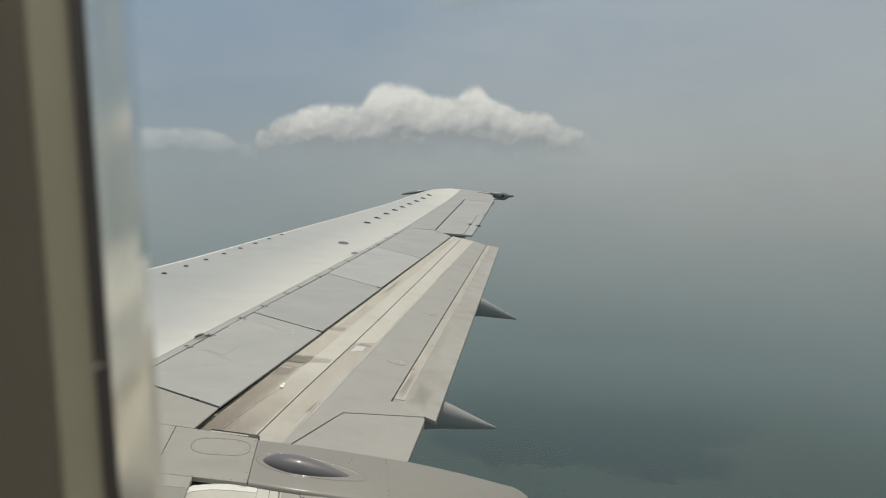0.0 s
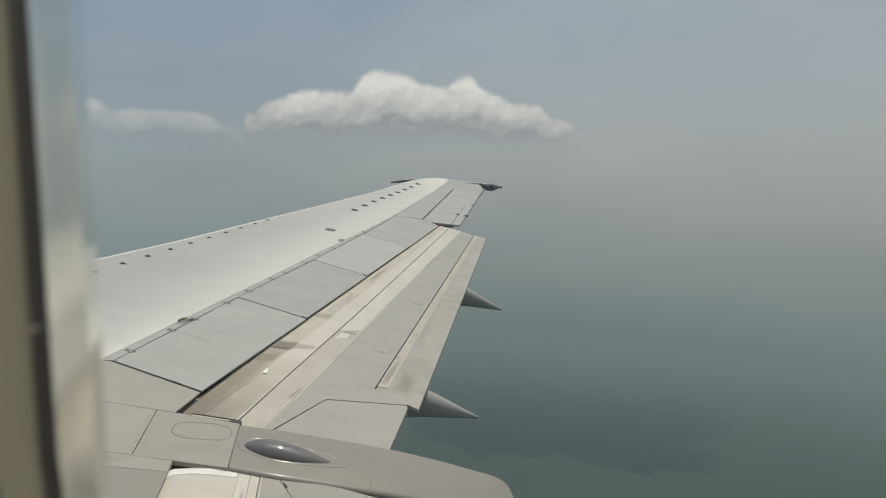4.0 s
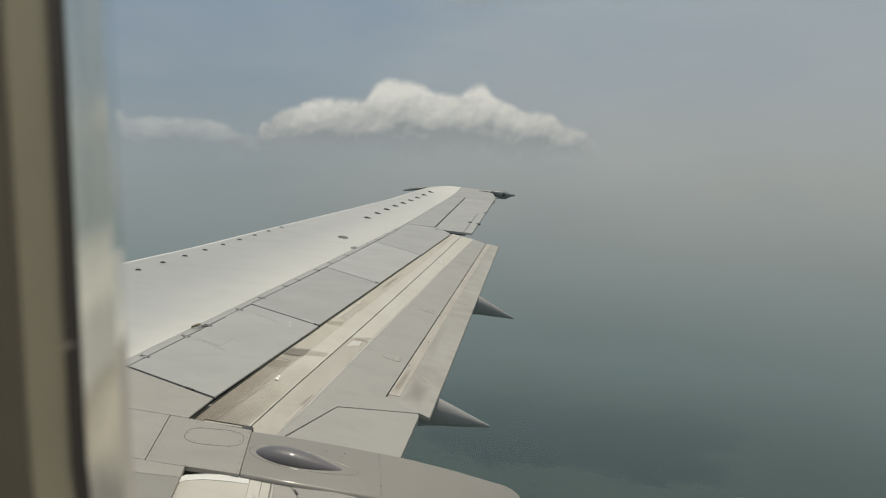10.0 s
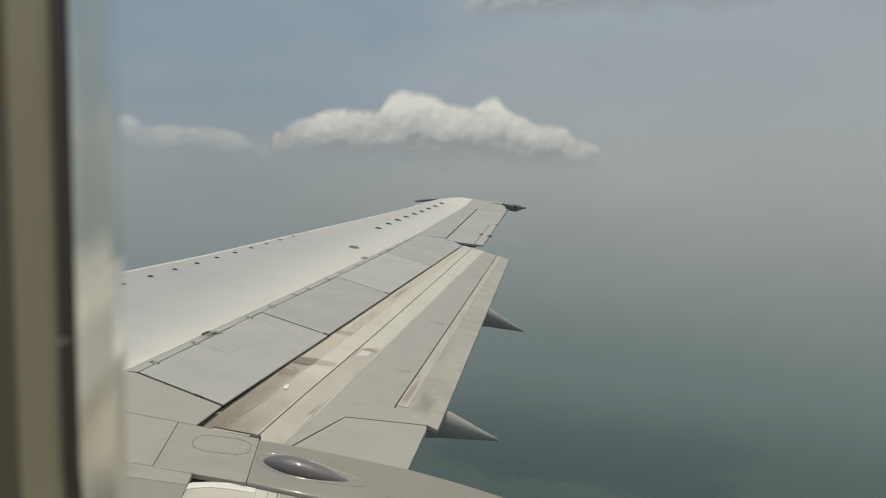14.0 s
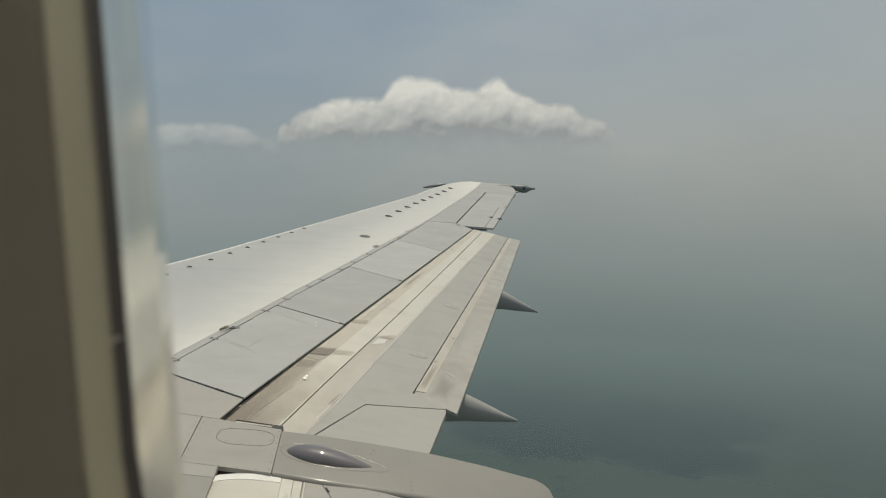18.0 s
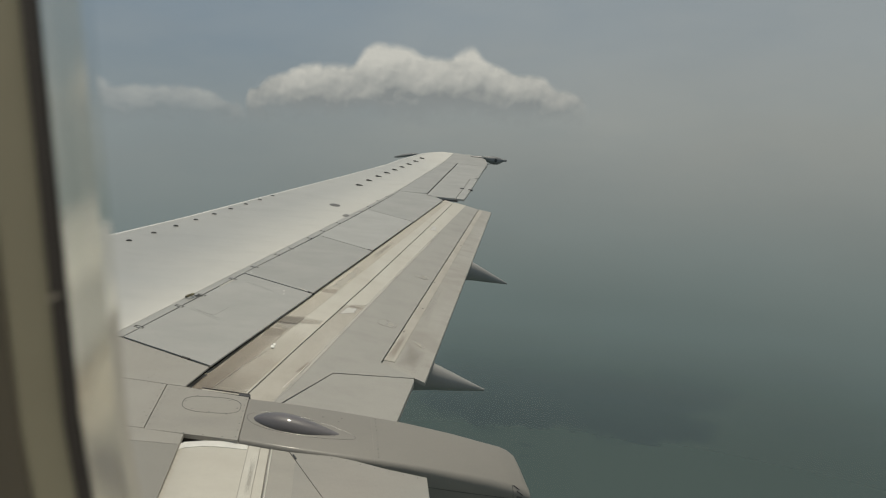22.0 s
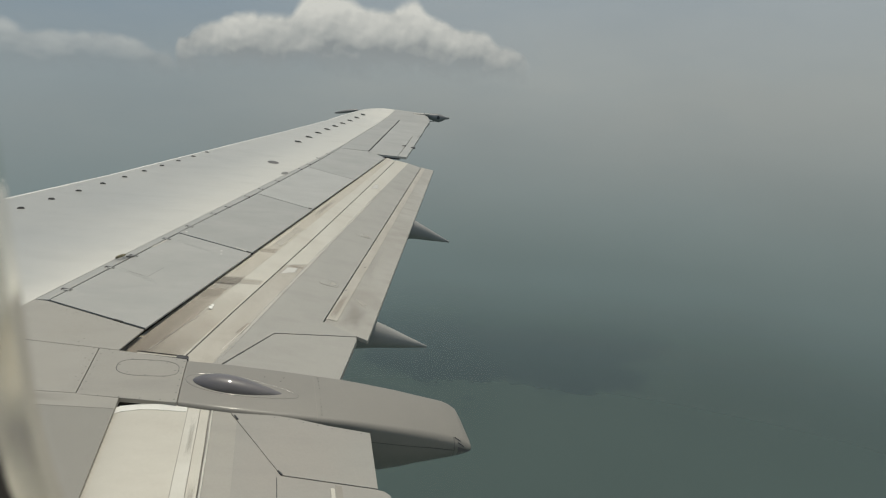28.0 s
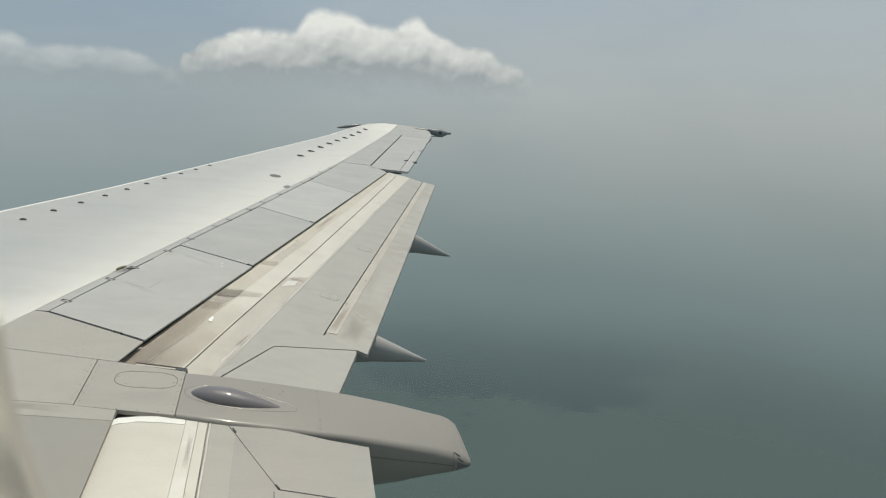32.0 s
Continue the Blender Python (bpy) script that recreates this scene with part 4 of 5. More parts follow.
for s in range(21):
    t = s / 20
    w = (math.sin(math.pi * t ** 0.68)) ** 0.98 if 0 < t < 1 else 0.0
    w = max(w, 0.03)
    x, y = 5.372 + 0.45 * t, 4.478 - 0.062 * t
    rows.append([(x, y + 0.069 * w * math.cos(a), fairing_top(x, y) - 0.012 + 0.054 * w * math.sin(a)) for a in [2 * math.pi * k / 24 for k in range(24)]])
part("blister", grid_solid(rows, True), M_BLIST, fairing, "dark glossy teardrop blister", 60)
rim = []
for k in range(48):
    t = 2 * math.pi * k / 48
    x, y = 5.604 + 0.25 * math.cos(t), 4.446 + 0.072 * math.sin(t) * (1 - 0.35 * math.cos(t)) - 0.034 * math.cos(t)
    rim.append((x, y, fairing_top(x, y) - 0.0018))
part("blister_rim", tube(rim, 0.0034, 8, True), M_RIM, fairing, "raised sealed rim", 80)


def fairing_line(x, i0, i1, lift):
    return [Vector(p) + Vector((0, -0.3, 1)).normalized() * lift for p in fairing_section(x)[i0:i1]]


part("seam", tube(fairing_line(5.935, 4, 14, -0.0009), 0.0014, 5), M_SMUDGE2, fairing, "panel seam")
for k in range(11):
    y = 4.300 + 0.285 * k / 10
    b = part("fastener", disc(0.0034, 0.0034, 0.001, 8), M_BOLT if k in (2, 7) else M_FASTF, fairing)
    b.location = (5.957, y, fairing_top(5.957, y) - 0.001)
for x, y in ((5.79, 4.552), (5.775, 4.520), (5.70, 4.545)):
    b = part("fastener", disc(0.004, 0.003, 0.001, 8), M_BOLT, fairing)
    b.location = (x, y, fairing_top(x, y) - 0.001)
# blunt end cap: its seam and two marking bars
part("seam", tube(fairing_line(6.612, 1, 8, 0.0002), 0.0014, 5), M_BOLT, fairing, "end cap seam")
for x, i in ((6.618, 7), (6.634, 5)):
    a, b = fairing_section(x), fairing_section(x + 0.030)
    part("marking", tube([Vector(a[i]) + Vector((0, -0.0008, 0.0010)), Vector(b[i - 1]) + Vector((0.0, -0.0010, 0.0010))], 0.0026, 5), M_DARK, fairing, "small dark marking bar")
# joint along the flank, where the lower shell begins
flank = []
for k in range(13):
    q = fairing_section(5.95 + 0.66 * k / 12)
    flank.append(Vector(q[3]).lerp(Vector(q[2]), 0.62 + 0.2 * k / 12) + Vector((0, -0.0012, 0)))
part("seam", tube(flank, 0.0013, 5), M_BOLT, fairing, "long joint along the flank")
part("tip_cap", grid_solid([[Vector(p) + Vector((0.001, -0.0012, -0.0006)) for p in fairing_section(x)[0:4]] for x in (6.63, 6.66, 6.68, 6.695, 6.706)]), M_BLIST, fairing, "dark tip of the fairing", 60)

# ---- inboard flap ----
def in_top(x, y):
    return top(x, y) - 0.007 - 0.08 * (x - 5.2)


IN_NOSE = ((5.03, 0.10), (5.045, 0.064), (5.065, 0.038), (5.09, 0.021), (5.12, 0.011), (5.16, 0.005), (5.22, 0.0015), (5.30, 0.0), (5.383, 0.0), (5.472, 0.002))


def in_nose(x, y):
    """The inboard flap's skin with its rounded nose."""
    return in_top(x, y) - float(np.interp(x, [q[0] for q in IN_NOSE], [q[1] for q in IN_NOSE]))


iflap = thing("inboard_flap", "worn white inboard flap with sealed seams beside the fairing", "flap")
rows = []
for y, e in ((1.76, 0), (3.0, 0), (3.6, 0), (3.9, 0), (4.08, 0), (4.2, 0.05), (4.25, 0.15), (4.28, 0.4), (None, 0.75), (None, 1.6)):
    row = []
    for x, d in IN_NOSE:
        yy = y if y else float(np.interp(x, (5.03, 5.115, 5.20, 5.338, 5.40), (4.285, 4.298, 4.304, 4.302, 4.300))) + (0.0 if e < 1 else 0.022)
        row.append((x, yy, in_top(x, yy) - d * (1 + 0.7 * e) - 0.006 * e * e))
    yy = row[-1][1]
    rows.append(row + [(5.472, yy, in_top(5.472, yy) - 0.06), (5.06, yy, in_top(5.06, yy) - 0.15)])
ifore = part("fore_flap", grid_solid(rows, True), M_CREAMW, iflap, "worn white fore flap", 50)
part("end_strip", slab([(5.085, 4.278), (5.12, 4.290), (5.20, 4.300), (5.26, 4.303), (5.382, 4.302), (5.382, 4.258), (5.27, 4.262), (5.20, 4.260), (5.13, 4.250), (5.09, 4.238)], in_nose, 0.006, 0.0022, 0.0008), M_CHIPGLINT, ifore, "white painted end strip")


def wavy(x0, amp, seed, ya=2.6, yb=4.29, n=26):
    """An uneven bead along the span."""
    rng = random.Random(seed)
    ph = [rng.uniform(0, 6.28) for _ in range(3)]
    out = []
    for i in range(n + 1):
        y = ya + (yb - ya) * i / n
        out.append((x0 + amp * (math.sin(9 * y + ph[0]) + 0.6 * math.sin(23 * y + ph[1]) + 0.4 * math.sin(51 * y + ph[2])), y))
    return out


part("seal_strip", slab([(5.386, 4.305), (5.434, 4.305), (5.434, 1.76), (5.386, 1.76)], in_top, 0.006, 0.0010, 0.001), M_SEALANT, iflap, "pale sealant strip")
part("mid_strip", slab([(5.4365, 4.296)] + [(5.473, 4.292), (5.473, 1.76), (5.4365, 1.76)], in_top, 0.006, 0.0002, 0.001), M_CREAMW, iflap, "narrow worn flap strip")
part("sealant_bead", tube([(x, y, in_top(x, y) - 0.0002) for x, y in wavy(5.3848, 0.0004, 21)], 0.0012, 5), M_SMUDGE2, iflap, "thin dark seam", 60)
part("sealant_bead", tube([(x, y, in_top(x, y) + 0.0002) for x, y in wavy(5.4355, 0.0007, 22)], 0.0014, 5), M_SMUDGE2, iflap, "thin dark seam", 60)
part("sealant_bead", tube([(x, y, in_top(x, y) - 0.0022) for x, y in wavy(5.4745, 0.0016, 4)], 0.0022, 5), M_SMUDGE2, iflap, "uneven dark sealant seam", 60)
part("sealant_bead", tube([(x, y, in_top(x, y) - 0.0020) for x, y in wavy(5.4840, 0.0010, 9)], 0.0045, 6), M_SEALANT, iflap, "uneven pale sealant bead", 60)
imid = part("mid_flap", slab([(5.478, 4.297), (5.542, 4.302), (5.7665, 3.884), (5.768, 3.876), (6.135, 3.814), (6.165, 3.804), (6.185, 3.785), (6.196, 3.74), (6.20, 3.60), (6.20, 1.76), (5.478, 1.76)], in_top, 0.04, 0.0, 0.001), M_FLAPIN, iflap, "grey inboard middle flap")
part("band", slab([(5.490, 4.294), (5.548, 4.288), (5.588, 4.212), (5.588, 1.76), (5.490, 1.76)], in_top, 0.003, 0.0008, 0.0004), M_FIXED, imid, "grey-green painted band")
part("end_panel", slab([(5.5445, 4.302), (5.604, 4.300), (5.714, 4.273), (5.837, 4.252), (5.984, 4.210), (6.162, 4.175), (6.142, 3.818), (5.7695, 3.882)], in_top, 0.03, 0.001, 0.001), M_FLAPIN, iflap, "grey flap end panel")
part("seam", tube([(5.7525, 3.866, in_top(5.7525, 3.866)), (5.7515, 3.2, in_top(5.7515, 3.2))], 0.0018, 5), M_BOLT, imid, "panel seam")
part("pale_fitting", slab([(5.955, 3.815), (5.970, 3.812), (5.970, 3.70), (5.955, 3.70)], in_top, 0.01, 0.002, 0.001), M_SEALANT, imid, "small pale fitting on the flap")
part("dark_strip", slab([(5.974, 3.832), (6.0, 3.828), (6.0, 3.70), (5.974, 3.70)], in_top, 0.01, 0.0012, 0.0), M_SMUDGE2, imid, "dark strip beside the fitting")
part("panel_latch", tube([(5.578, 4.252, in_top(5.578, 4.252)), (5.592, 4.222, in_top(5.592, 4.222) + 0.003)], 0.0042, 7), M_DARK, iflap)
part("panel_latch", tube([(5.758, 3.905, in_top(5.758, 3.905)), (5.772, 3.880, in_top(5.772, 3.880) + 0.003)], 0.0042, 7), M_DARK, iflap)
for k in range(9):
    x = 5.62 + 0.5 * k / 8
    y = float(np.interp(x, (5.604, 5.714, 5.837, 5.984, 6.162), (4.300, 4.273, 4.252, 4.210, 4.175))) - 0.016
    b = part("fastener", disc(0.0026, 0.0026, 0.0007, 8), M_RIVET, iflap)
    b.location = (x, y, in_top(x, y) + 0.0014)
part("closing_rib", slab([(5.03, 4.362), (5.335, 4.315), (5.335, 4.345), (5.03, 4.40)], top, 0.08, -0.022, 0.0), M_GAP, wing, "dark rib under the panel edge")
part("end_gap", tube([(5.09, 4.717, top(5.09, 4.717) - 0.004), (5.335, 4.665, top(5.335, 4.665) - 0.004)], 0.003, 6), M_GAP, wing, "dark joint at the flap end")
for ya, yb, x0, x1 in ((3.95, 4.22, 5.405, 5.432), (3.55, 3.85, 5.438, 5.470)):
    mark_on(iflap, in_top, [(x0, ya), (x0, yb), (x1, yb), (x1, ya)], M_SMUDGE, "brown smear on the sealant", 0.0025)
mark_on(wing, top, [(4.25, 4.40), (4.95, 4.30), (4.95, 4.36), (4.25, 4.47)], M_SMUDGE, "thin brown smear on the strip", 0.0015)


# ---- cabin window ----
W_C, LEAN = Vector((5.857, 1.716, 2.210)), radians(1.5)
W_N, W_V = Vector((0, math.cos(LEAN), math.sin(LEAN))), Vector((0, -math.sin(LEAN), math.cos(LEAN)))


def window_ring(off, depth, n=12):
    """A rounded-rectangle loop, off metres outside the seal's inner edge, depth metres outboard of the seal."""
    a, b, r = 0.115 + off, 0.194 + off, 0.110 + off
    pts = []
    for cx, cz, t0 in ((a - r, b - r, 0), (-(a - r), b - r, 90), (-(a - r), -(b - r), 180), (a - r, -(b - r), 270)):
        for k in range(n + 1):
            t = radians(t0 + 90 * k / n)
            u, v = cx + r * math.cos(t), cz + r * math.sin(t)
            pts.append(W_C + Vector((u - 0.02 * v, 0, 0)) + W_V * v + W_N * depth)
    return pts


def ring_skin(loops, close=False):
    bm = bmesh.new()
    vs = [[bm.verts.new(p) for p in lp] for lp in loops]
    pairs = list(zip(vs, vs[1:])) + ([(vs[-1], vs[0])] if close else [])
    n = len(vs[0])
    for a, b in pairs:
        for i in range(n):
            bm.faces.new((a[i], a[(i + 1) % n], b[(i + 1) % n], b[i]))
    return bm


window = thing("window_1", "oval cabin window with olive-grey trim and black rubber seal", "window", kind="structure")
# flared surround, its shade put into a dark base colour
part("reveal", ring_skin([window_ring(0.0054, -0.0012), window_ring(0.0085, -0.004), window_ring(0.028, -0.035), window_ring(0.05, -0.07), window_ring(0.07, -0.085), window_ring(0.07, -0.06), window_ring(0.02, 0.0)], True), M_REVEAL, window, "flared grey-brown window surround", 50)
part("trim_lip", ring_skin([window_ring(0.0006, -0.0004), window_ring(0.0016, -0.0014), window_ring(0.0050, -0.0024), window_ring(0.0058, -0.0016), window_ring(0.0058, 0.004), window_ring(0.0006, 0.004)], True), M_TRIM, window, "olive-grey trim lip", 60)
part("seal", ring_skin([window_ring(-0.0010, 0.0004), window_ring(-0.0007, -0.0002), window_ring(0.0007, -0.0005), window_ring(0.0007, 0.002), window_ring(-0.0010, 0.002)], True), M_SEAL, window, "black rubber seal", 60)
part("fibre", tube([W_C + Vector((u, 0, 0)) + W_V * v - W_N * 0.0008 for u, v in ((-0.1146, -0.0664), (-0.1138, -0.0660), (-0.1131, -0.0657))], 0.00018, 5), M_WALL, window, "pale fibre caught on the seal")
part("seal_mark", tube([W_C + Vector((-0.1146, 0, 0)) - W_V * 0.0660 - W_N * 0.0004, W_C + Vector((-0.1158, 0, 0)) - W_V * 0.0668 - W_N * 0.0006], 0.0005, 5), M_TRIM, window, "small pale scuff on the seal")

# the pane's bevelled rim: a clear wedge that bends the view, with a little grime on it
m, nt, p = nodes_of("clear_acrylic_edge")
nt.nodes.remove(p)
N, L = nt.nodes.new, nt.links.new
rf, df, mx = N("ShaderNodeBsdfRefraction"), N("ShaderNodeBsdfTranslucent"), N("ShaderNodeMixShader")
rf.inputs["Color"].default_value = (0.90, 0.893, 0.85, 1)
rf.inputs["Roughness"].default_value, rf.inputs["IOR"].default_value = 0.16, 1.49
df.inputs["Color"].default_value = (0.80, 0.79, 0.74, 1)
tc, mp, no = N("ShaderNodeTexCoord"), N("ShaderNodeMapping"), N("ShaderNodeTexNoise")
mp.inputs["Scale"].default_value = (420, 120, 60)
no.inputs["Scale"].default_value, no.inputs["Detail"].default_value = 1.0, 3.0
L(tc.outputs["Object"], mp.inputs[0])
L(mp.outputs[0], no.inputs["Vector"])
mr = N("ShaderNodeMapRange")
mr.inputs["From Min"].default_value, mr.inputs["From Max"].default_value, mr.inputs["To Min"].default_value, mr.inputs["To Max"].default_value = 0.35, 0.75, 0.0, 0.10
L(no.outputs["Fac"], mr.inputs["Value"])
L(mr.outputs[0], mx.inputs[0])
L(rf.outputs[0], mx.inputs[1])
L(df.outputs[0], mx.inputs[2])
L(mx.outputs[0], nt.nodes["Material Output"].inputs[0])
M_ACRYLIC = m
rim = part("pane_edge", ring_skin([window_ring(-0.0068, 0.0022, 24), window_ring(-0.0009, 0.0022, 24), window_ring(-0.0009, 0.0006, 24), window_ring(-0.0038, -0.00045, 24), window_ring(-0.0068, -0.0018, 24)]), M_ACRYLIC, window, "clear bevelled acrylic pane edge", 20)
rim.visible_shadow = False

m, nt, p = nodes_of("window_pane")
nt.nodes.remove(p)
tr, gl, mx = nt.nodes.new("ShaderNodeBsdfTransparent"), nt.nodes.new("ShaderNodeBsdfGlossy"), nt.nodes.new("ShaderNodeMixShader")
tr.inputs[0].default_value = (0.97, 0.975, 0.97, 1)
gl.inputs["Roughness"].default_value = 0.03
mx.inputs[0].default_value = 0.015
nt.links.new(tr.outputs[0], mx.inputs[1])
nt.links.new(gl.outputs[0], mx.inputs[2])
nt.links.new(mx.outputs[0], nt.nodes["Material Output"].inputs[0])
M_PANE = m
bm = bmesh.new()
bm.faces.new([bm.verts.new(q) for q in window_ring(-0.0010, 0.0118)])
pane = part("pane", bm, M_PANE, window, "clear acrylic pane")
pane.visible_shadow = False

# cabin shell around the camera
bm = bmesh.new()
inner = [bm.verts.new(q) for q in window_ring(0.069, -0.084)]
n = len(inner)
outer = []
for i in range(n):
    d = (inner[i].co - (W_C - W_N * 0.084)).normalized()
    k = min(1.6 / max(abs(d.x), 1e-4), 0.95 / max(abs(d.z), 1e-4))
    outer.append(bm.verts.new(W_C - W_N * 0.084 + d * k))
for i in range(n):
    bm.faces.new((inner[i], inner[(i + 1) % n], outer[(i + 1) % n], outer[i]))
tagged(part("wall_outboard", bm, M_WALL), "moulded grey-brown cabin side wall", "wall", kind="structure")


bm = bmesh.new()
inner = [bm.verts.new(q) for q in window_ring(0.040, 0.03)]
outer = []
for v in inner:
    d = (v.co - (W_C + W_N * 0.03)).normalized()
    k = min(2.2 / max(abs(d.x), 1e-4), 1.5 / max(abs(d.z), 1e-4))
    outer.append(bm.verts.new(W_C + W_N * 0.03 + d * k))
for i in range(n):
    bm.faces.new((inner[i], inner[(i + 1) % n], outer[(i + 1) % n], outer[i]))
tagged(part("wall_fuselage", bm, M_FUSE), "white painted fuselage side with a window opening", "fuselage", kind="structure")


def box_sheet(a, b, c, d):
    bm = bmesh.new()
    lo = [bm.verts.new(q) for q in (a, b, c, d)]
    nrm = (lo[1].co - lo[0].co).cross(lo[3].co - lo[0].co).normalized() * 0.03
    hi = [bm.verts.new(v.co + nrm) for v in lo]
    bm.faces.new(lo)
    bm.faces.new(hi[::-1])
    for i in range(4):
        bm.faces.new((lo[i], lo[(i + 1) % 4], hi[(i + 1) % 4], hi[i]))
    return bm


X0, X1, Y0, Z0, Z1 = 4.3, 7.4, -1.6, 1.2, 3.12
for name, quad in (("floor", ((X0, Y0, Z0), (X1, Y0, Z0), (X1, 1.82, Z0), (X0, 1.82, Z0))), ("ceiling", ((X0, Y0, Z1), (X0, 1.58, Z1), (X1, 1.58, Z1), (X1, Y0, Z1))),
                   ("wall_inboard", ((X0, Y0, Z0), (X0, Y0, Z1), (X1, Y0, Z1), (X1, Y0, Z0))), ("wall_fore", ((X0, Y0, Z0), (X0, 1.8, Z0), (X0, 1.6, Z1), (X0, Y0, Z1))), ("wall_aft", ((X1, Y0, Z0), (X1, Y0, Z1), (X1, 1.6, Z1), (X1, 1.8, Z0)))):
    tagged(part(name, box_sheet(*quad), M_WALL), "plain grey-brown cabin lining", "cabin", kind="structure")
# unseen fill lamp, added to brighten the window surround
lamp = new("cabin_fill", bpy.data.lights.new("cabin_fill", "AREA"))
lamp.data.shape, lamp.data.size, lamp.data.size_y, lamp.data.energy, lamp.data.color = "RECTANGLE", 2.6, 0.12, CABIN_W, (1.0, 0.94, 0.84)
lamp.matrix_world = look((5.8, 0.6, 3.08), (5.8, 0.9, 1.2))


# ---- sea, far below ----
m, nt, p = nodes_of("hazy_sea")
N, L = nt.nodes.new, nt.links.new
tc = N("ShaderNodeTexCoord")
no = N("ShaderNodeTexNoise")
no.inputs["Scale"].default_value, no.inputs["Detail"].default_value = 0.0022, 2.0
L(tc.outputs["Object"], no.inputs["Vector"])
# dark reef: an ellipse with a torn outline
mp = N("ShaderNodeMapping")
mp.vector_type = "TEXTURE"
mp.inputs["Location"].default_value = REEF_LOC
mp.inputs["Rotation"].default_value = (0, 0, REEF_TURN)
mp.inputs["Scale"].default_value = REEF_SIZE
L(tc.outputs["Object"], mp.inputs[0])
wob = N("ShaderNodeTexNoise")
wob.inputs["Scale"].default_value, wob.inputs["Detail"].default_value = 0.0042, 7.0
wob.inputs["Roughness"].default_value = 0.6
L(tc.outputs["Object"], wob.inputs["Vector"])
ln = N("ShaderNodeVectorMath")
ln.operation = "LENGTH"
L(mp.outputs[0], ln.inputs[0])
ad = N("ShaderNodeMath")
ad.operation = "MULTIPLY_ADD"
ad.inputs[1].default_value = 3.0
L(wob.outputs["Fac"], ad.inputs[0])
L(ln.outputs["Value"], ad.inputs[2])
rf = N("ShaderNodeMapRange")
rf.interpolation_type = "SMOOTHSTEP"
rf.inputs["From Min"].default_value, rf.inputs["From Max"].default_value = 2.66, 2.36
rf.inputs["To Max"].default_value = 0.48
L(ad.outputs[0], rf.inputs["Value"])
c1 = N("ShaderNodeMix")
c1.data_type = "RGBA"
c1.inputs["A"].default_value, c1.inputs["B"].default_value = (0.055, 0.079, 0.076, 1), (0.067, 0.095, 0.090, 1)
L(no.outputs["Fac"], c1.inputs["Factor"])
c2 = N("ShaderNodeMix")
c2.data_type = "RGBA"
c2.inputs["B"].default_value = (0.026, 0.041, 0.056, 1)
L(rf.outputs[0], c2.inputs["Factor"])
L(c1.outputs["Result"], c2.inputs["A"])
L(c2.outputs["Result"], p.inputs["Base Color"])
p.inputs["Roughness"].default_value = 0.6
p.inputs["Specular IOR Level"].default_value = 0.1
# haze put into the material: the sea fades to the background with distance
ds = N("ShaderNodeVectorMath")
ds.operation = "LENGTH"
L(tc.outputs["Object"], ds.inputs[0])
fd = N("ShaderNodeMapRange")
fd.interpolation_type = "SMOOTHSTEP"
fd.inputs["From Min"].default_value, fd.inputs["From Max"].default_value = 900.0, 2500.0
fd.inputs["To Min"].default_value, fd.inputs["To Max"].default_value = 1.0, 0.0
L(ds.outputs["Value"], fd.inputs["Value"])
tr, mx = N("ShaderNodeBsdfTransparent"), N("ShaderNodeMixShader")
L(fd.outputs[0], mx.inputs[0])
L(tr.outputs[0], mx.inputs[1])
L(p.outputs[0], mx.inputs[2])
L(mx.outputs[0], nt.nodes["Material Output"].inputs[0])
bm = bmesh.new()
rings = [[bm.verts.new((r * math.cos(2 * math.pi * k / 96), r * math.sin(2 * math.pi * k / 96), 0)) for k in range(96)] for r in [20 * 1.2 ** i for i in range(31)]]
bm.faces.new(rings[0])
for a, b in zip(rings, rings[1:]):
    for k in range(96):
        bm.faces.new((a[k], b[k], b[(k + 1) % 96], a[(k + 1) % 96]))
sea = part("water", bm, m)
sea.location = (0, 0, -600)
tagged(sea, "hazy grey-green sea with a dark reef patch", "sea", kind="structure")


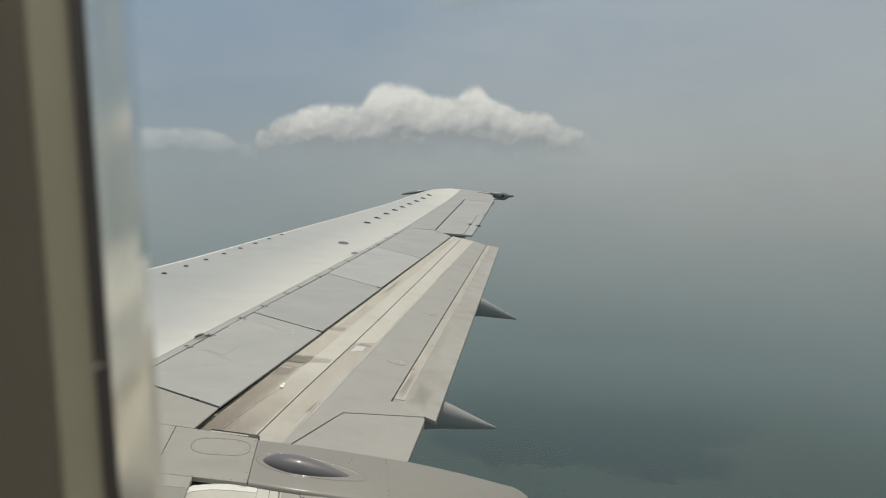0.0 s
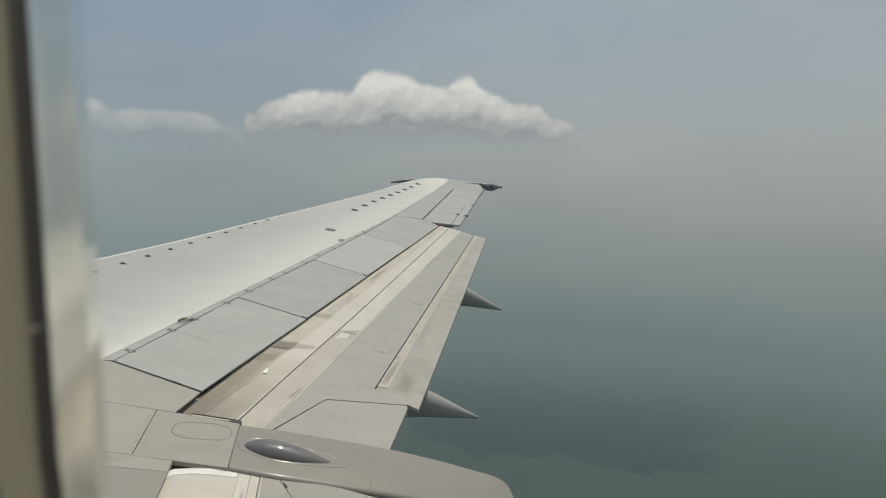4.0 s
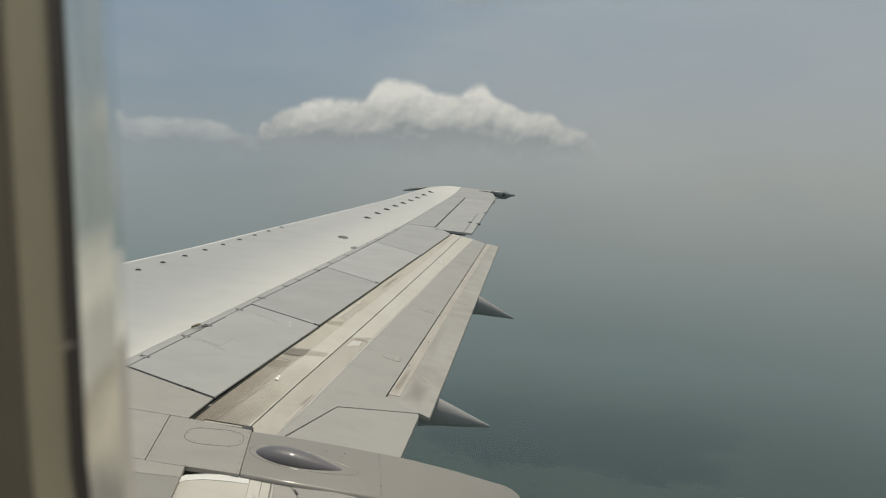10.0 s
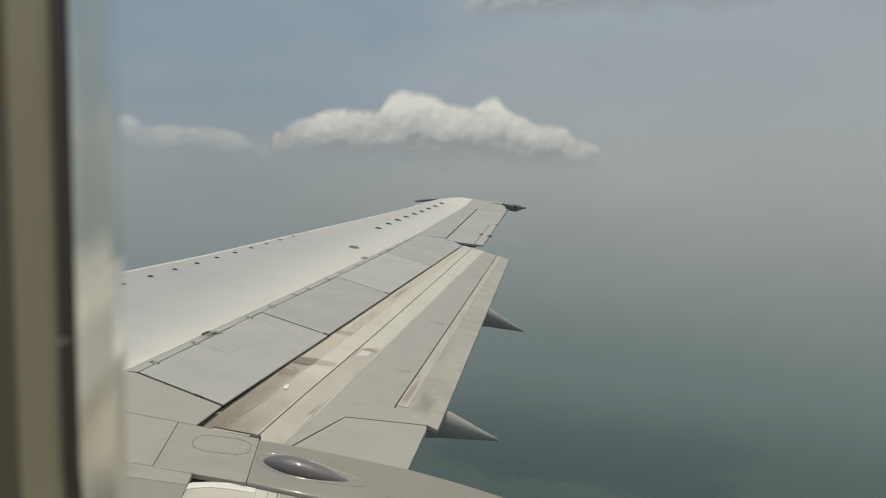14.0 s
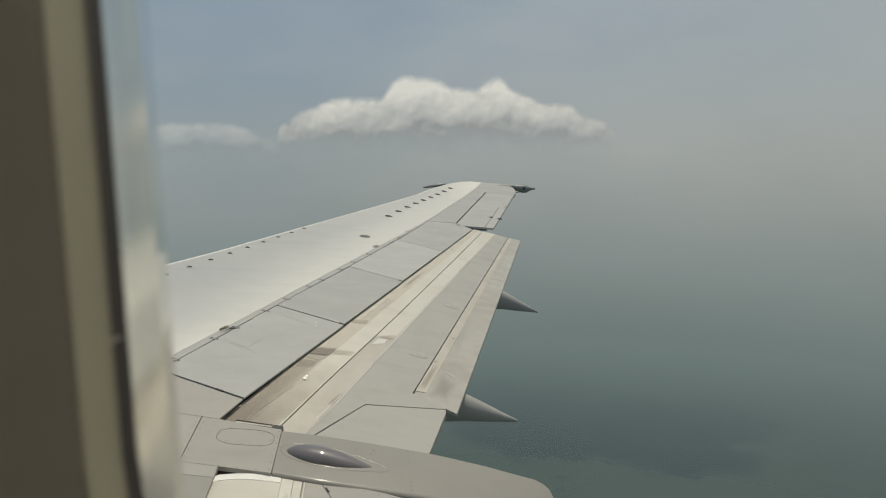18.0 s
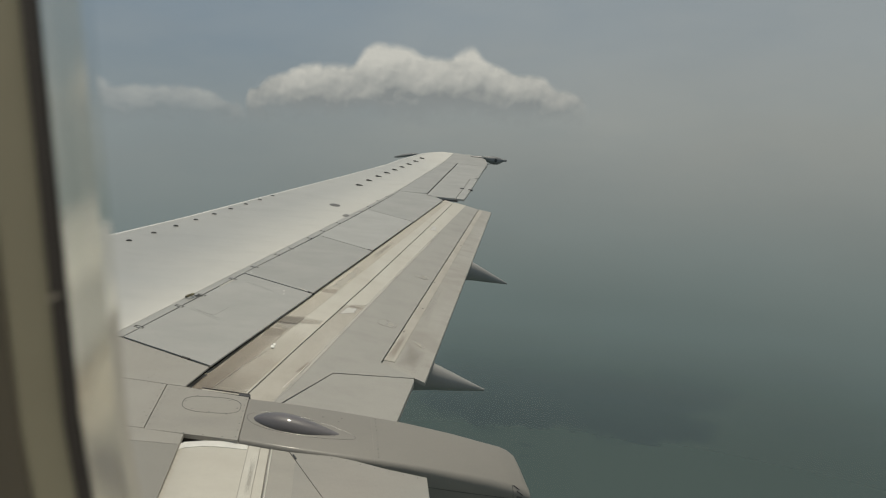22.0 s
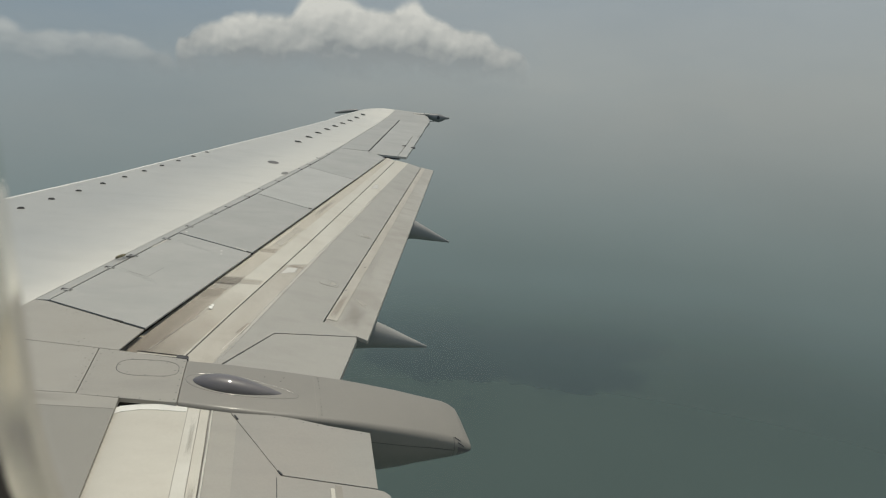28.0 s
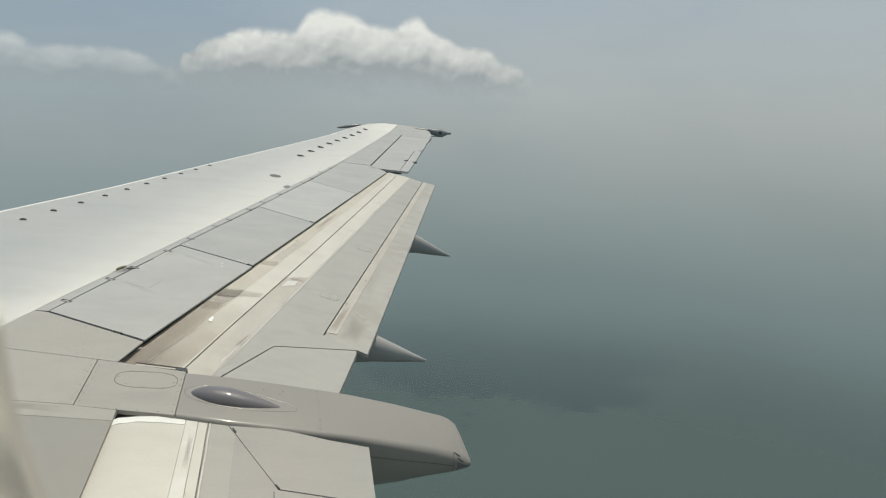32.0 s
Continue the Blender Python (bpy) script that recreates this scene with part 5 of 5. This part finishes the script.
# ---- clouds: far, thin glowing sheets behind everything, sunlight and grey bases painted in ----
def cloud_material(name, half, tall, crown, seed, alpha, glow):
    """Heaped mist that glows: the crown line (across 0..1, height 0..1) broken up by billows, light from above painted
    into its colour, dissolving at its base.
    """
    m, nt, p = nodes_of(name)
    nt.nodes.remove(p)
    N, L = nt.nodes.new, nt.links.new

    def calc(op, a, b=None, c=None, clamp=False):
        n = N("ShaderNodeMath")
        n.operation, n.use_clamp = op, clamp
        for i, v in enumerate((a, b, c)):
            if v is None:
                continue
            if isinstance(v, (int, float)):
                n.inputs[i].default_value = v
            else:
                L(v, n.inputs[i])
        return n.outputs[0]

    def shifted(scale, dx=0.0, dz=0.0):
        mp = N("ShaderNodeMapping")
        mp.inputs["Location"].default_value = (seed * 1.7 + dx * scale, seed * 3.1, seed * 0.7 + dz * scale)
        mp.inputs["Scale"].default_value = (scale, scale, scale * 1.1)
        L(warped, mp.inputs[0])
        return mp.outputs[0]

    def billow(dx=0.0, dz=0.0):
        n = N("ShaderNodeTexVoronoi")
        n.feature, n.normalize = "SMOOTH_F1", True
        n.inputs["Scale"].default_value, n.inputs["Detail"].default_value, n.inputs["Roughness"].default_value = 1.0, 2.5, 0.42
        n.inputs["Smoothness"].default_value = 0.8
        L(shifted(0.0068, dx, dz), n.inputs["Vector"])
        return calc("SUBTRACT", 1.0, n.outputs["Distance"])

    def fbm(scale, detail, rough):
        n = N("ShaderNodeTexNoise")
        n.inputs["Scale"].default_value, n.inputs["Detail"].default_value, n.inputs["Roughness"].default_value = 1.0, detail, rough
        L(shifted(scale), n.inputs["Vector"])
        return n.outputs["Fac"]

    def smooth(v, lo, hi, to=1.0):
        r = N("ShaderNodeMapRange")
        r.interpolation_type = "SMOOTHSTEP"
        r.inputs["From Min"].default_value, r.inputs["From Max"].default_value, r.inputs["To Max"].default_value = lo, hi, to
        L(v, r.inputs["Value"])
        return r.outputs[0]

    tc, sp = N("ShaderNodeTexCoord"), N("ShaderNodeSeparateXYZ")
    L(tc.outputs["Object"], sp.inputs[0])
    x, z = sp.outputs["X"], sp.outputs["Z"]
    # curl the coordinates a little, so that no billow keeps a regular shape
    wn, sc, off, ad = N("ShaderNodeTexNoise"), N("ShaderNodeVectorMath"), N("ShaderNodeVectorMath"), N("ShaderNodeVectorMath")
    wn.inputs["Scale"].default_value, wn.inputs["Detail"].default_value = 0.012, 3.0
    L(tc.outputs["Object"], wn.inputs["Vector"])
    off.operation, off.inputs[1].default_value = "SUBTRACT", (0.5, 0.5, 0.5)
    L(wn.outputs["Color"], off.inputs[0])
    sc.operation, sc.inputs["Scale"].default_value = "SCALE", 60.0
    L(off.outputs[0], sc.inputs[0])
    ad.operation = "ADD"
    L(tc.outputs["Object"], ad.inputs[0])
    L(sc.outputs[0], ad.inputs[1])
    warped = ad.outputs[0]
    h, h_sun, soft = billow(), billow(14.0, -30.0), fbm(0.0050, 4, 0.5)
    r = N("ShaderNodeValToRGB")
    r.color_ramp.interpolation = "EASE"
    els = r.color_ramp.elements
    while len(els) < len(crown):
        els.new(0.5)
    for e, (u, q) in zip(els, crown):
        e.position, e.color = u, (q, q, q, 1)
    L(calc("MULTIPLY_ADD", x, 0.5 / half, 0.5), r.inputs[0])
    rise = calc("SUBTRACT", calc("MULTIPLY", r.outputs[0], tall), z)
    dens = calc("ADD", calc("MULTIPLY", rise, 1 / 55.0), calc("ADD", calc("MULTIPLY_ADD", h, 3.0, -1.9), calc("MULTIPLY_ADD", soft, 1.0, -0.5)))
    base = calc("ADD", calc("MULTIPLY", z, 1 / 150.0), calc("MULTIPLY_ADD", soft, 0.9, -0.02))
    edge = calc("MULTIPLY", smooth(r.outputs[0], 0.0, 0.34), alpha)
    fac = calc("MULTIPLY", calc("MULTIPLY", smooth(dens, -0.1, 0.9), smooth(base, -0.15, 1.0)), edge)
    # sunlit and shaded sides of the billows, painted from the height and an offset copy
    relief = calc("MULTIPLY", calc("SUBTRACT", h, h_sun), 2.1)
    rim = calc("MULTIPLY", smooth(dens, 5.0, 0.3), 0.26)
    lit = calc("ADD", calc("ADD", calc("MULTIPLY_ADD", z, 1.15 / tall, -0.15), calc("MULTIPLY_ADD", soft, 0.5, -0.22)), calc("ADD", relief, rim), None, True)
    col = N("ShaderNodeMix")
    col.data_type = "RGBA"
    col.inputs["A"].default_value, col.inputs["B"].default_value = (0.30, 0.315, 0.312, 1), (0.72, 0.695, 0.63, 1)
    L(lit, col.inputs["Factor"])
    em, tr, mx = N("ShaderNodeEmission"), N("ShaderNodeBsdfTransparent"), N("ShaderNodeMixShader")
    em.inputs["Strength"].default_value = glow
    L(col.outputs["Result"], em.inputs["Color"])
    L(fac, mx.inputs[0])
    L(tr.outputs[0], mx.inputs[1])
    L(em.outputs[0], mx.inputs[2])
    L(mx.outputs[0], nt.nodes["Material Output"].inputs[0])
    return m


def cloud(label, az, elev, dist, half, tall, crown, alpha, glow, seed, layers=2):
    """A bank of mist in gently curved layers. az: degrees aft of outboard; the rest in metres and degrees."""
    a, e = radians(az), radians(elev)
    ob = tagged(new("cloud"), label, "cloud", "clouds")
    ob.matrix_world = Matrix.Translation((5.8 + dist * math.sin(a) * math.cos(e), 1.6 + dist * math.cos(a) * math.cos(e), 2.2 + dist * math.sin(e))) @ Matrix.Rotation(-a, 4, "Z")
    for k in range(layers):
        mat = cloud_material("glowing_cloud_mist", half, tall, crown, seed + 0.35 * k, alpha, glow)
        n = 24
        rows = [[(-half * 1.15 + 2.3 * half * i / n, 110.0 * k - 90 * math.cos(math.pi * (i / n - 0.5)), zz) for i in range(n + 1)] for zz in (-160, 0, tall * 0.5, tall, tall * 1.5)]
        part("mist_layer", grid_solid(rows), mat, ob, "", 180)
    return ob


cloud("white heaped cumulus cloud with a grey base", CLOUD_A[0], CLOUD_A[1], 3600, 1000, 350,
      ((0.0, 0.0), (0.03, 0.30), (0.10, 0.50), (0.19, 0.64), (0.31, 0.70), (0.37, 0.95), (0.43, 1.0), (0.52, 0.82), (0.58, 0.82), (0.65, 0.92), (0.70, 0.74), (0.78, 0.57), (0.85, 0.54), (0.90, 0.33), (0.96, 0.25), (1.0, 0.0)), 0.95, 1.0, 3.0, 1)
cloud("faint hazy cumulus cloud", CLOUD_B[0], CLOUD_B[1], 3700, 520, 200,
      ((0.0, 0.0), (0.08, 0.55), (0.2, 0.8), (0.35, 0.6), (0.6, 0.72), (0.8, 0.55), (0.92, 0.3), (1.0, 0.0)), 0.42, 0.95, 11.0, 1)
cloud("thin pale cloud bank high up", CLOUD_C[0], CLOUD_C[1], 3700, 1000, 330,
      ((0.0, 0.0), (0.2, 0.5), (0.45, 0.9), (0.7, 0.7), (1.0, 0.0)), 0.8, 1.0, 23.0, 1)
